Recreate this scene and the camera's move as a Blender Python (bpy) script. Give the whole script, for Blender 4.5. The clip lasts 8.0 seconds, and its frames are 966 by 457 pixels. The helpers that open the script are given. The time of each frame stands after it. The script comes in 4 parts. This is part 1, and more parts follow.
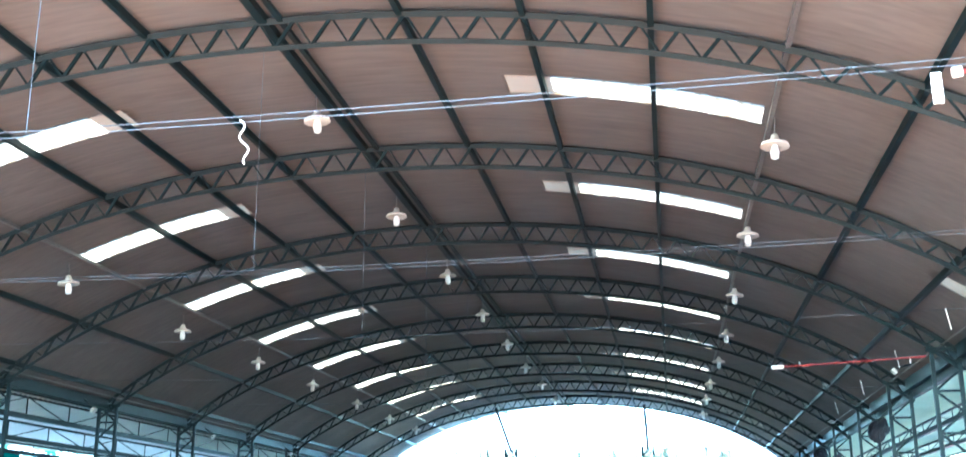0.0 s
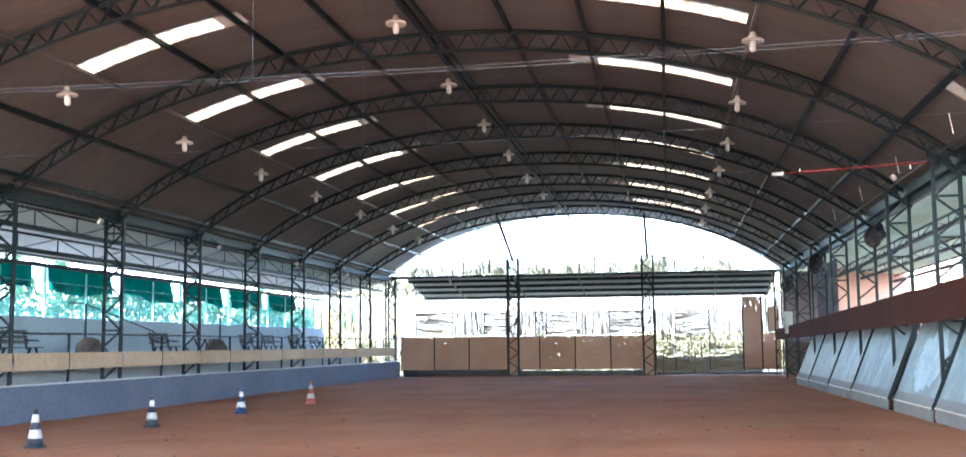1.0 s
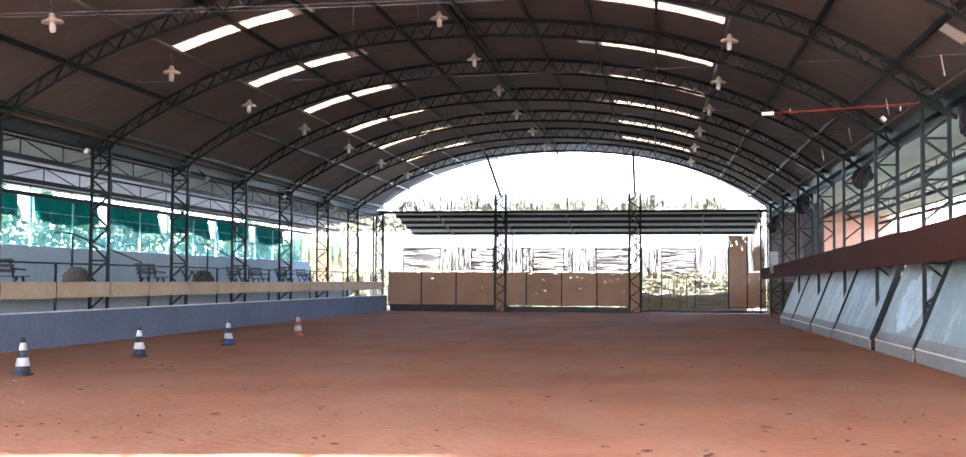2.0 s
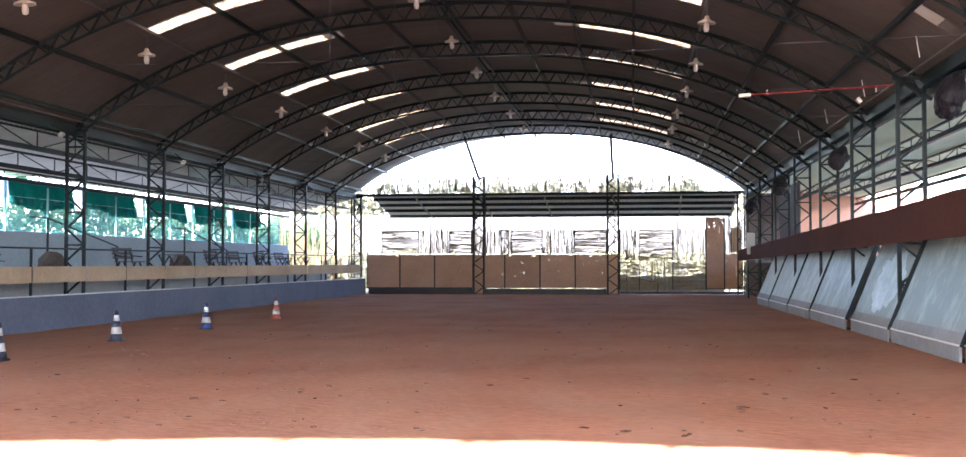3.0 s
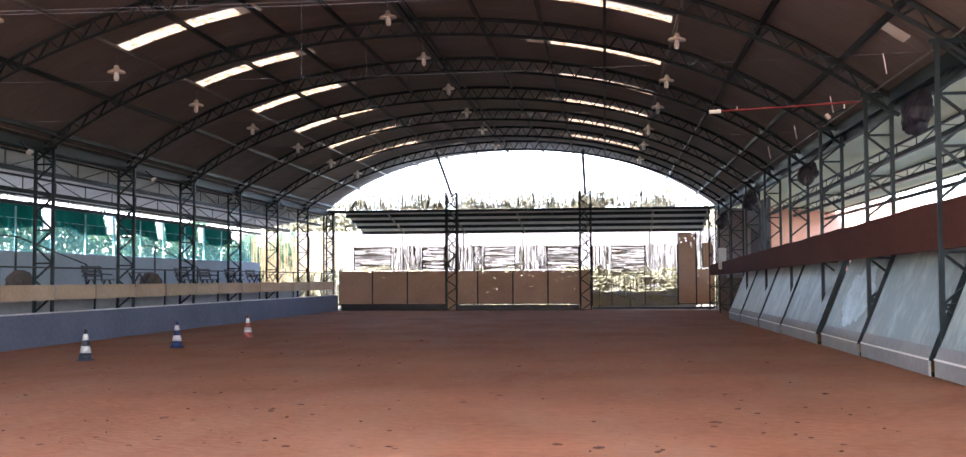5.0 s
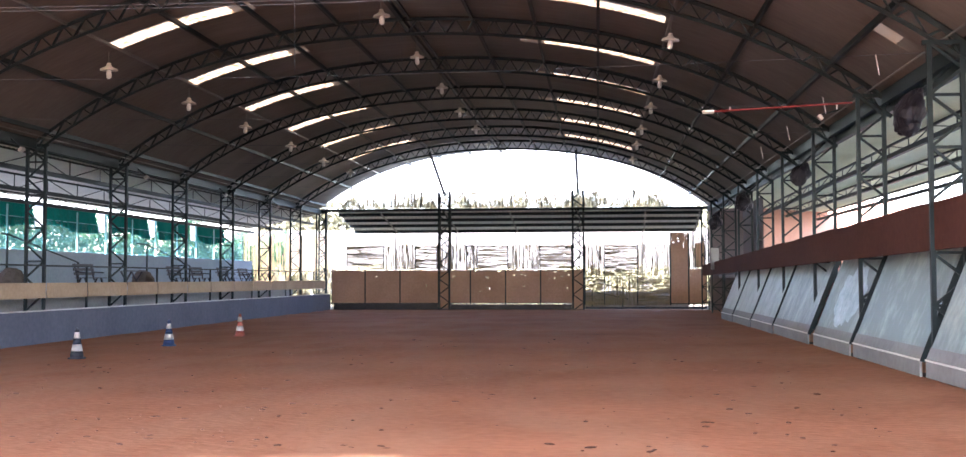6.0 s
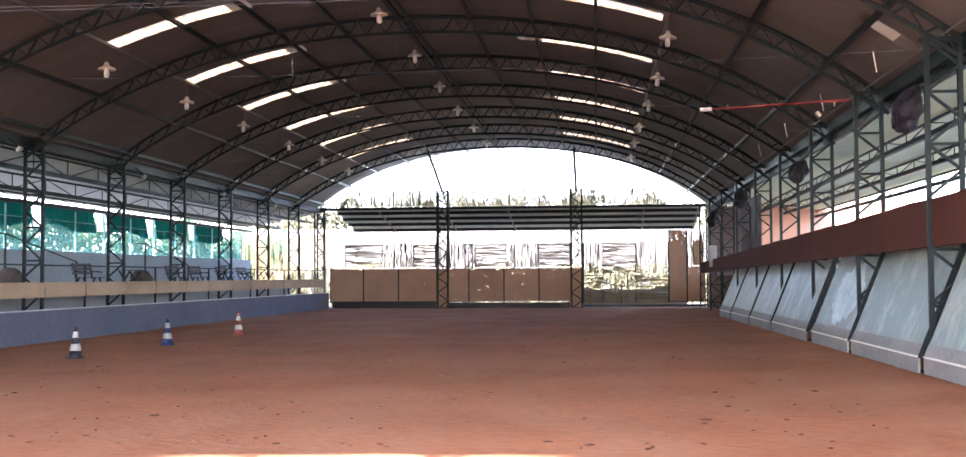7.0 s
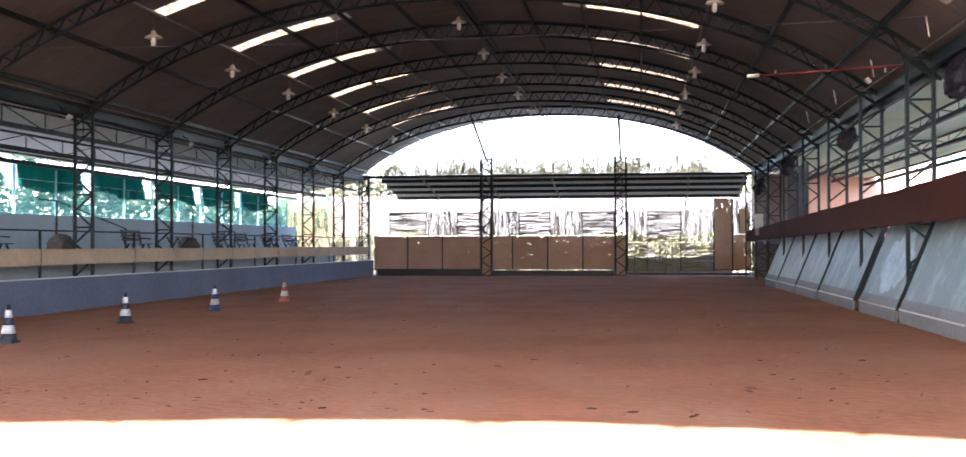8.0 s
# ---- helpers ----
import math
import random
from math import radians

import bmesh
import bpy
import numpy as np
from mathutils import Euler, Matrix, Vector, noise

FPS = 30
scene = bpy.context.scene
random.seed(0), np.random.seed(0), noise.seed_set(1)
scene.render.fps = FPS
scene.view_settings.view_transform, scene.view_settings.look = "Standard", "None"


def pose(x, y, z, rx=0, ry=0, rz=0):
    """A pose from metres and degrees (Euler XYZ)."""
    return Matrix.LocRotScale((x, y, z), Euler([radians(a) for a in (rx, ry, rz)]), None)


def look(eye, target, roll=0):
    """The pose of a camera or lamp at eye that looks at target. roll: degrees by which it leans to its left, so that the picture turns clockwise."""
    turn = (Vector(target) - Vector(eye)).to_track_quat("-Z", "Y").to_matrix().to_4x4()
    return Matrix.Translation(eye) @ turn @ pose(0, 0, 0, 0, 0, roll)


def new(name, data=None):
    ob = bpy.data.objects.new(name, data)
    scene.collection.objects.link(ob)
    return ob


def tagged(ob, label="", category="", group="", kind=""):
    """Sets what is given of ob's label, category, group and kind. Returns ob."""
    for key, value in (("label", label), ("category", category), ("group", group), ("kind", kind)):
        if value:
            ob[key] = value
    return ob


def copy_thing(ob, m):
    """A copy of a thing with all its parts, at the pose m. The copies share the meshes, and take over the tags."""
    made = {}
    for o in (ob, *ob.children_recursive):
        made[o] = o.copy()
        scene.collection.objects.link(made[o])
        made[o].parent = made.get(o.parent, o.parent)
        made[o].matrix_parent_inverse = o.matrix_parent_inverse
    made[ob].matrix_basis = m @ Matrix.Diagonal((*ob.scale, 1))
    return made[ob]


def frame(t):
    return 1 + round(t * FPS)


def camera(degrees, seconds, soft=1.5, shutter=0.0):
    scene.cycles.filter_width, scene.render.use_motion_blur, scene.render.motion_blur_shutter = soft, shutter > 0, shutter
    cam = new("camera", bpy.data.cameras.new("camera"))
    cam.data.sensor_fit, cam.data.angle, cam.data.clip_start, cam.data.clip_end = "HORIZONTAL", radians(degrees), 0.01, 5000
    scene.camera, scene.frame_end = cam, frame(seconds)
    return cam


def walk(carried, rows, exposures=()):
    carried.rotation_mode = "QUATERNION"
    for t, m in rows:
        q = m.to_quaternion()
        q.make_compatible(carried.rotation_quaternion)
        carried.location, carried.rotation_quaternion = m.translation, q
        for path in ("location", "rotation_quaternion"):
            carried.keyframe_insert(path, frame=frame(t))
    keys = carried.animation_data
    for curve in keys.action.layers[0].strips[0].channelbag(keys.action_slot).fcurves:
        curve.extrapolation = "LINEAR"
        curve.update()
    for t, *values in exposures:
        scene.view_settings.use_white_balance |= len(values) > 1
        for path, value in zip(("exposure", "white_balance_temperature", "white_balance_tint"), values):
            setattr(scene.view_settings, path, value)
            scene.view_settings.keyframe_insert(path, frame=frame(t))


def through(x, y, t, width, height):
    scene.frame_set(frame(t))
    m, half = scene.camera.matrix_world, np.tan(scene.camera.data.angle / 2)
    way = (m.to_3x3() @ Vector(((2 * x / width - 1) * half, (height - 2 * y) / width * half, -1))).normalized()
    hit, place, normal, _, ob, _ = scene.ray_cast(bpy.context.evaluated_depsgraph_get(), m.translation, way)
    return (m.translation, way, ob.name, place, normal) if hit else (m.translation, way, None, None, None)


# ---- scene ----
cam = camera(47.5, 8.0, soft=1.4, shutter=0.3)
PATH = [
    (0.0, (0.020, -0.035, 2.160), (-3.120, 18.951, 7.608), -0.16),
    (0.5, (0.007, -0.019, 2.110), (-3.395, 19.295, 6.030), -0.24),
    (1.0, (0.000, -0.006, 2.079), (-3.282, 19.609, 4.197), -0.54),
    (1.5, (-0.004, 0.005, 2.072), (-3.250, 19.699, 3.341), 0.13),
    (3.0, (-0.006, 0.004, 2.069), (-2.701, 19.811, 2.708), -0.02),
    (3.5, (-0.005, 0.004, 2.069), (-2.487, 19.846, 2.435), -0.04),
    (4.0, (-0.003, 0.007, 2.071), (-2.360, 19.866, 2.319), 0.16),
    (4.5, (-0.003, 0.007, 2.077), (-2.289, 19.854, 3.002), -0.21),
    (6.0, (-0.003, 0.013, 2.080), (-2.074, 19.884, 2.995), -0.13),
    (6.5, (-0.001, 0.006, 2.081), (-2.031, 19.885, 2.926), -0.18),
    (7.0, (0.002, 0.004, 2.078), (-2.040, 19.880, 2.961), -0.31),
    (7.5, (-0.002, 0.004, 2.075), (-1.989, 19.895, 2.714), -0.15),
    (8.0, (-0.002, 0.005, 2.068), (-2.838, 19.801, 2.372), -0.13),
]
EXPOSURE = [(0.0, 4.95, 4350, -11), (0.5, 4.87, 4650, -4), (1.0, 4.32, 5500, 9), (1.5, 4.08, 5900, 17), (3.0, 3.8, 6050, 21), (3.5, 3.59, 6050, 21), (4.5, 3.3, 6200, 24), (6.0, 3.81, 6250, 24), (7.5, 3.86, 6200, 23), (8.0, 3.56, 6150, 22)]
walk(cam, [(t, look(eye, target, roll)) for t, eye, target, roll in PATH], EXPOSURE)

# ---- world and sun ----
# light falls ahead and a little to the right: per metre of drop 1.33 m along y and 0.42 m along x
SUN = Vector((0.42, 1.33, -1.0)).normalized()
world = bpy.data.worlds.new("sky")
scene.world = world
world.use_nodes = True
wn = world.node_tree.nodes
sky = wn.new("ShaderNodeTexSky")
sky.sky_type, sky.sun_disc = "NISHITA", False
sky.sun_elevation, sky.sun_rotation = radians(35.6), radians(197.5)
wn["Background"].inputs[1].default_value = 0.15
world.node_tree.links.new(sky.outputs[0], wn["Background"].inputs[0])
sun = new("sun", bpy.data.lights.new("sun", "SUN"))
sun.data.energy, sun.data.angle, sun.data.color = 4.4, radians(0.5), (1.0, 0.96, 0.89)
sun.matrix_basis = look((0, 0, 40), Vector((0, 0, 40)) + SUN)


# ---- materials ----
def ramp_mat(name, dark, light, rough=0.8, metal=0.0, big=0.5, small=12.0, bump=0.15, spec=0.3, per_object=0.0, stretch=(1, 1, 1)):
    """A surface whose colour wanders between two tones at two scales, with fine relief."""
    m = bpy.data.materials.new(name)
    m.use_nodes = True
    n, l = m.node_tree.nodes, m.node_tree.links
    b = n["Principled BSDF"]
    mp = n.new("ShaderNodeMapping")
    mp.inputs["Scale"].default_value = stretch
    geo = n.new("ShaderNodeNewGeometry")
    l.new(geo.outputs["Position"], mp.inputs[0])
    a, c = n.new("ShaderNodeTexNoise"), n.new("ShaderNodeTexNoise")
    a.inputs["Scale"].default_value, a.inputs["Detail"].default_value = big, 4
    c.inputs["Scale"].default_value, c.inputs["Detail"].default_value = small, 6
    l.new(mp.outputs[0], a.inputs["Vector"]), l.new(mp.outputs[0], c.inputs["Vector"])
    mx = n.new("ShaderNodeMath")
    mx.operation = "MULTIPLY_ADD"
    mx.inputs[1].default_value = 0.45
    l.new(c.outputs["Fac"], mx.inputs[0])
    half = n.new("ShaderNodeMath")
    half.operation = "MULTIPLY"
    half.inputs[1].default_value = 0.55
    l.new(a.outputs["Fac"], half.inputs[0]), l.new(half.outputs[0], mx.inputs[2])
    last = mx
    if per_object:
        info = n.new("ShaderNodeObjectInfo")
        ad = n.new("ShaderNodeMath")
        ad.operation = "MULTIPLY_ADD"
        ad.inputs[1].default_value = per_object
        l.new(info.outputs["Random"], ad.inputs[0]), l.new(mx.outputs[0], ad.inputs[2])
        sb = n.new("ShaderNodeMath")
        sb.operation = "SUBTRACT"
        sb.inputs[1].default_value = per_object / 2
        l.new(ad.outputs[0], sb.inputs[0])
        last = sb
    r = n.new("ShaderNodeValToRGB")
    r.color_ramp.elements[0].position, r.color_ramp.elements[1].position = 0.32, 0.68
    r.color_ramp.elements[0].color, r.color_ramp.elements[1].color = (*dark, 1), (*light, 1)
    l.new(last.outputs[0], r.inputs[0]), l.new(r.outputs[0], b.inputs["Base Color"])
    b.inputs["Roughness"].default_value, b.inputs["Metallic"].default_value = rough, metal
    b.inputs["Specular IOR Level"].default_value = spec
    if bump:
        bp = n.new("ShaderNodeBump")
        bp.inputs["Strength"].default_value, bp.inputs["Distance"].default_value = bump, 0.02
        l.new(c.outputs["Fac"], bp.inputs["Height"]), l.new(bp.outputs[0], b.inputs["Normal"])
    return m


def sheet_glow(name, tone, clear):
    """Weathered translucent roofing: lets light through, patchy with dirt."""
    m = bpy.data.materials.new(name)
    m.use_nodes = True
    n, l = m.node_tree.nodes, m.node_tree.links
    n.remove(n["Principled BSDF"])
    tr, df, mix = n.new("ShaderNodeBsdfTranslucent"), n.new("ShaderNodeBsdfDiffuse"), n.new("ShaderNodeMixShader")
    geo, no, r = n.new("ShaderNodeNewGeometry"), n.new("ShaderNodeTexNoise"), n.new("ShaderNodeValToRGB")
    no.inputs["Scale"].default_value, no.inputs["Detail"].default_value = 7.0, 6
    l.new(geo.outputs["Position"], no.inputs["Vector"]), l.new(no.outputs["Fac"], r.inputs[0])
    r.color_ramp.elements[0].position, r.color_ramp.elements[1].position = 0.38, 0.52
    r.color_ramp.elements[0].color = (tone[0] * 0.35, tone[1] * 0.28, tone[2] * 0.2, 1)
    r.color_ramp.elements[1].color = (*tone, 1)
    l.new(r.outputs[0], tr.inputs[0])
    df.inputs[0].default_value = (0.36, 0.31, 0.26, 1)
    mix.inputs[0].default_value = clear
    l.new(df.outputs[0], mix.inputs[1]), l.new(tr.outputs[0], mix.inputs[2])
    l.new(mix.outputs[0], n["Material Output"].inputs["Surface"])
    return m


def thin_cloth(name, dark, light, through, holes):
    """Woven cloth or net that lets light through."""
    m = ramp_mat(name, dark, light, 0.9, 0.0, 0.7, 15, 0.1, 0.1)
    n, l = m.node_tree.nodes, m.node_tree.links
    tr, mix, clear, mix2 = n.new("ShaderNodeBsdfTranslucent"), n.new("ShaderNodeMixShader"), n.new("ShaderNodeBsdfTransparent"), n.new("ShaderNodeMixShader")
    l.new(n["Color Ramp"].outputs[0], tr.inputs[0])
    mix.inputs[0].default_value, mix2.inputs[0].default_value = through, holes
    l.new(n["Principled BSDF"].outputs[0], mix.inputs[1]), l.new(tr.outputs[0], mix.inputs[2])
    l.new(mix.outputs[0], mix2.inputs[1]), l.new(clear.outputs[0], mix2.inputs[2])
    l.new(mix2.outputs[0], n["Material Output"].inputs["Surface"])
    return m


NET = thin_cloth("pale_teal_net", (0.07, 0.22, 0.25), (0.14, 0.33, 0.37), 0.3, 0.82)
FILM = thin_cloth("white_gap_film", (0.78, 0.78, 0.78), (0.86, 0.86, 0.86), 0.9, 0.0)
DARK_BROWN = ramp_mat("dark_brown", (0.05, 0.035, 0.03), (0.1, 0.07, 0.055), 0.95, 0, 0.8, 9, 0.3, 0.1)
STRAW = ramp_mat("grey_straw", (0.05, 0.043, 0.04), (0.11, 0.092, 0.08), 0.95, 0, 2, 30, 0.8, 0.1)
STEEL = ramp_mat("teal_steel_paint", (0.003, 0.009, 0.011), (0.007, 0.017, 0.021), 0.55, 0.0, 1.0, 25, 0.03, 0.22)
ANNEX_GREEN = thin_cloth("pale_green_roof_sheet", (0.55, 0.585, 0.45), (0.68, 0.715, 0.57), 0.08, 0.0)
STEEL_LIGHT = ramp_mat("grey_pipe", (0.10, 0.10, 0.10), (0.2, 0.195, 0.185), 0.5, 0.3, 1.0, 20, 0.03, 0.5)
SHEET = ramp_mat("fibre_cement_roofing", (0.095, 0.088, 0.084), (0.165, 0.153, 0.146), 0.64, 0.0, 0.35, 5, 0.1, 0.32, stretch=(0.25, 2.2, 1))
CLEAR = sheet_glow("translucent_sheet", (0.26, 0.185, 0.115), 0.7)
PATCH_BRIGHT = sheet_glow("bright_translucent_patch", (0.2, 0.165, 0.12), 0.1)
PATCH = sheet_glow("old_translucent_sheet", (0.2, 0.17, 0.13), 0.05)
SAND = ramp_mat("red_sand", (0.27, 0.116, 0.063), (0.45, 0.206, 0.115), 0.95, 0.0, 0.45, 9, 1.0, 0.1, stretch=(0.6, 1, 1))
def scuffed(m):
    """Paler drag marks across the sand, and fine dark specks."""
    n, l = m.node_tree.nodes, m.node_tree.links
    geo, mp, no, r = n.new("ShaderNodeNewGeometry"), n.new("ShaderNodeMapping"), n.new("ShaderNodeTexNoise"), n.new("ShaderNodeValToRGB")
    mp.inputs["Scale"].default_value, mp.inputs["Rotation"].default_value = (0.5, 0.16, 1), (0, 0, 0.5)
    no.inputs["Scale"].default_value, no.inputs["Detail"].default_value, no.inputs["Distortion"].default_value = 1.6, 7, 0.6
    l.new(geo.outputs["Position"], mp.inputs[0]), l.new(mp.outputs[0], no.inputs["Vector"]), l.new(no.outputs["Fac"], r.inputs[0])
    r.color_ramp.elements[0].position, r.color_ramp.elements[1].position = 0.42, 0.72
    r.color_ramp.elements[0].color, r.color_ramp.elements[1].color = (0, 0, 0, 1), (0.6, 0.6, 0.6, 1)
    mix = n.new("ShaderNodeMix")
    mix.data_type = "RGBA"
    l.new(r.outputs[0], mix.inputs["Factor"])
    l.new(n["Color Ramp"].outputs[0], mix.inputs["A"])
    mix.inputs["B"].default_value = (0.40, 0.228, 0.14, 1)
    l.new(mix.outputs["Result"], n["Principled BSDF"].inputs["Base Color"])
    return m


scuffed(SAND)
EARTH = ramp_mat("pale_earth", (0.15, 0.125, 0.088), (0.25, 0.21, 0.155), 0.95, 0.0, 0.2, 4, 0.3, 0.1)
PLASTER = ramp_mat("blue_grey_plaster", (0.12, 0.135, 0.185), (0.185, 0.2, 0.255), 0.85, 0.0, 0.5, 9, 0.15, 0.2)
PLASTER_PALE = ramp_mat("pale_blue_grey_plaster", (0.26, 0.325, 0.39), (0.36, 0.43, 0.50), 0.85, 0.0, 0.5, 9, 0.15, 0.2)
CONE_WHITE = ramp_mat("dusty_white_band", (0.40, 0.39, 0.37), (0.52, 0.51, 0.49), 0.6, 0.0, 3, 20, 0.02, 0.3)
CONCRETE = ramp_mat("grey_concrete", (0.28, 0.28, 0.28), (0.4, 0.4, 0.39), 0.9, 0.0, 0.7, 14, 0.2, 0.2)
BROWN = ramp_mat("brown_paint", (0.055, 0.022, 0.018), (0.085, 0.036, 0.030), 0.9, 0.0, 0.4, 8, 0.08, 0.08)
BOARD = ramp_mat("brown_board", (0.22, 0.135, 0.10), (0.31, 0.20, 0.155), 0.75, 0.0, 0.8, 10, 0.08, 0.25, per_object=0.25)
TAN = ramp_mat("plywood", (0.40, 0.28, 0.18), (0.55, 0.41, 0.28), 0.75, 0.0, 0.6, 9, 0.06, 0.25, per_object=0.15)
PANEL = ramp_mat("pale_grey_panel", (0.17, 0.23, 0.235), (0.42, 0.5, 0.495), 0.5, 0.0, 1.4, 7, 0.08, 0.35, per_object=0.5, stretch=(1, 1, 0.5))
PANEL_FOOT = ramp_mat("grey_kick_strip", (0.17, 0.175, 0.18), (0.25, 0.255, 0.26), 0.7, 0.0, 0.9, 8, 0.1, 0.3)
WALL_GREY = ramp_mat("grey_backdrop", (0.10, 0.10, 0.10), (0.16, 0.158, 0.15), 0.9, 0.0, 0.4, 6, 0.2, 0.2)
EDGE = ramp_mat("white_edge", (0.6, 0.6, 0.58), (0.75, 0.75, 0.73), 0.6, 0.0, 1, 10, 0.02, 0.3)
BAMBOO = ramp_mat("dry_bamboo", (0.09, 0.07, 0.035), (0.2, 0.16, 0.085), 0.7, 0.0, 2.0, 20, 0.05, 0.3)
CLOTH = thin_cloth("green_shade_cloth", (0.0, 0.12, 0.10), (0.008, 0.22, 0.185), 0.5, 0.02)
ANNEX = ramp_mat("pale_roof_sheet", (0.5, 0.54, 0.5), (0.64, 0.68, 0.63), 0.6, 0.0, 0.4, 5, 0.05, 0.3, stretch=(0.3, 2, 1))
ANNEX_WHITE = thin_cloth("white_translucent_sheet", (0.5, 0.5, 0.49), (0.66, 0.66, 0.65), 0.17, 0.0)
SALMON = ramp_mat("salmon_plaster", (0.55, 0.31, 0.235), (0.65, 0.38, 0.30), 0.85, 0.0, 0.5, 8, 0.1, 0.2)
WHITE = ramp_mat("white_plastic", (0.68, 0.68, 0.66), (0.8, 0.8, 0.78), 0.5, 0.0, 2, 20, 0.02, 0.4)
CREAM = ramp_mat("cream_enamel", (0.5, 0.46, 0.40), (0.66, 0.62, 0.55), 0.45, 0.0, 3, 20, 0.02, 0.4, per_object=0.2)
BLACK = ramp_mat("black_plastic", (0.008, 0.008, 0.012), (0.02, 0.02, 0.03), 0.42, 0.0, 2, 12, 0.4, 0.18)
NAVY = ramp_mat("blue_cone_plastic", (0.012, 0.028, 0.085), (0.025, 0.05, 0.13), 0.6, 0.0, 3, 20, 0.05, 0.3)
CHAR = ramp_mat("black_cone_plastic", (0.015, 0.02, 0.03), (0.035, 0.04, 0.055), 0.6, 0.0, 3, 20, 0.05, 0.3)
ORANGE = ramp_mat("red_cone_plastic", (0.28, 0.075, 0.055), (0.38, 0.11, 0.08), 0.6, 0.0, 3, 20, 0.05, 0.3)
RED = ramp_mat("red_pipe_paint", (0.15, 0.014, 0.016), (0.21, 0.022, 0.024), 0.5, 0.0, 2, 20, 0.03, 0.4)
WIRE = ramp_mat("dull_wire", (0.05, 0.065, 0.085), (0.09, 0.11, 0.14), 0.6, 0.0, 2, 20, 0.0, 0.4)
LEAF = thin_cloth("hedge_leaf", (0.035, 0.10, 0.06), (0.10, 0.21, 0.11), 0.55, 0.0)
FAR_LEAF = ramp_mat("sunlit_dry_leaf", (0.12, 0.125, 0.075), (0.24, 0.235, 0.16), 0.6, 0.0, 0.8, 6, 0.0, 0.3)
PALE_LEAF = ramp_mat("pale_dry_leaf", (0.16, 0.165, 0.09), (0.32, 0.31, 0.2), 0.6, 0.0, 0.8, 6, 0.0, 0.3)
PEEL = ramp_mat("pale_blue_undercoat", (0.22, 0.33, 0.38), (0.5, 0.61, 0.66), 0.5, 0.0, 2, 9, 0.05, 0.3)
WOOD_DARK = ramp_mat("dark_slat_wood", (0.045, 0.045, 0.05), (0.10, 0.10, 0.105), 0.6, 0.0, 2, 18, 0.1, 0.3)
TEAL_LIGHT = ramp_mat("pale_teal_paint", (0.15, 0.42, 0.46), (0.25, 0.55, 0.6), 0.6, 0.0, 2, 15, 0.03, 0.3)


# ---- mesh helpers ----
def empty(name, x, y, z, label, category, group="", kind=""):
    ob = new(name)
    ob.empty_display_size = 0.2
    ob.matrix_basis = Matrix.Translation((x, y, z))
    return tagged(ob, label, category, group, kind)


def world_of(ob):
    return ob.matrix_basis if ob.parent is None else world_of(ob.parent) @ ob.matrix_basis


def under(ob, parent, m=None):
    """Hang ob below parent, with m its place in the world."""
    m = m or Matrix()
    if parent is not None:
        ob.parent = parent
        ob.matrix_basis = world_of(parent).inverted() @ m
    else:
        ob.matrix_basis = m
    return ob


def mesh_of(name, bm, material, smooth=False):
    me = bpy.data.meshes.new(name)
    bm.to_mesh(me)
    bm.free()
    me.materials.append(material)
    if smooth:
        for p in me.polygons:
            p.use_smooth = True
    return me


def part(name, bm, material, parent=None, label="", smooth=False, kind=""):
    ob = new(name, mesh_of(name, bm, material, smooth))
    return under(tagged(ob, label, kind=kind), parent)


UNIT = {}


def unit(material, shape):
    key = (material.name, shape)
    if key not in UNIT:
        bm = bmesh.new()
        if shape == "bar":
            bmesh.ops.create_cube(bm, size=1)
        else:
            bmesh.ops.create_cone(bm, segments=10, radius1=0.5, radius2=0.5, depth=1, cap_ends=True)
        UNIT[key] = mesh_of(shape, bm, material, shape != "bar")
    return UNIT[key]


def bar(name, p, q, w, material, parent=None, d=None, shape="bar", label="", over=0.0):
    """A straight member from p to q, w wide and d deep."""
    p, q = Vector(p), Vector(q)
    way = q - p
    if way.length < 1e-6:
        return None
    turn = way.to_track_quat("Z", "Y").to_matrix().to_4x4()
    m = Matrix.Translation((p + q) / 2) @ turn @ Matrix.Diagonal((w, d or w, way.length + over, 1))
    ob = new(name, unit(material, shape))
    return under(tagged(ob, label), parent, m)


def box(bm, x0, x1, y0, y1, z0, z1):
    m = Matrix.Translation(((x0 + x1) / 2, (y0 + y1) / 2, (z0 + z1) / 2)) @ Matrix.Diagonal((x1 - x0, y1 - y0, z1 - z0, 1))
    return bmesh.ops.create_cube(bm, size=1, matrix=m)["verts"]


def boxes(name, dims, material, parent=None, label="", bevel=0.0, kind=""):
    bm = bmesh.new()
    for b in dims:
        box(bm, *b)
    if bevel:
        bmesh.ops.bevel(bm, geom=bm.edges[:], offset=bevel, segments=2, affect="EDGES")
    return part(name, bm, material, parent, label, kind=kind)


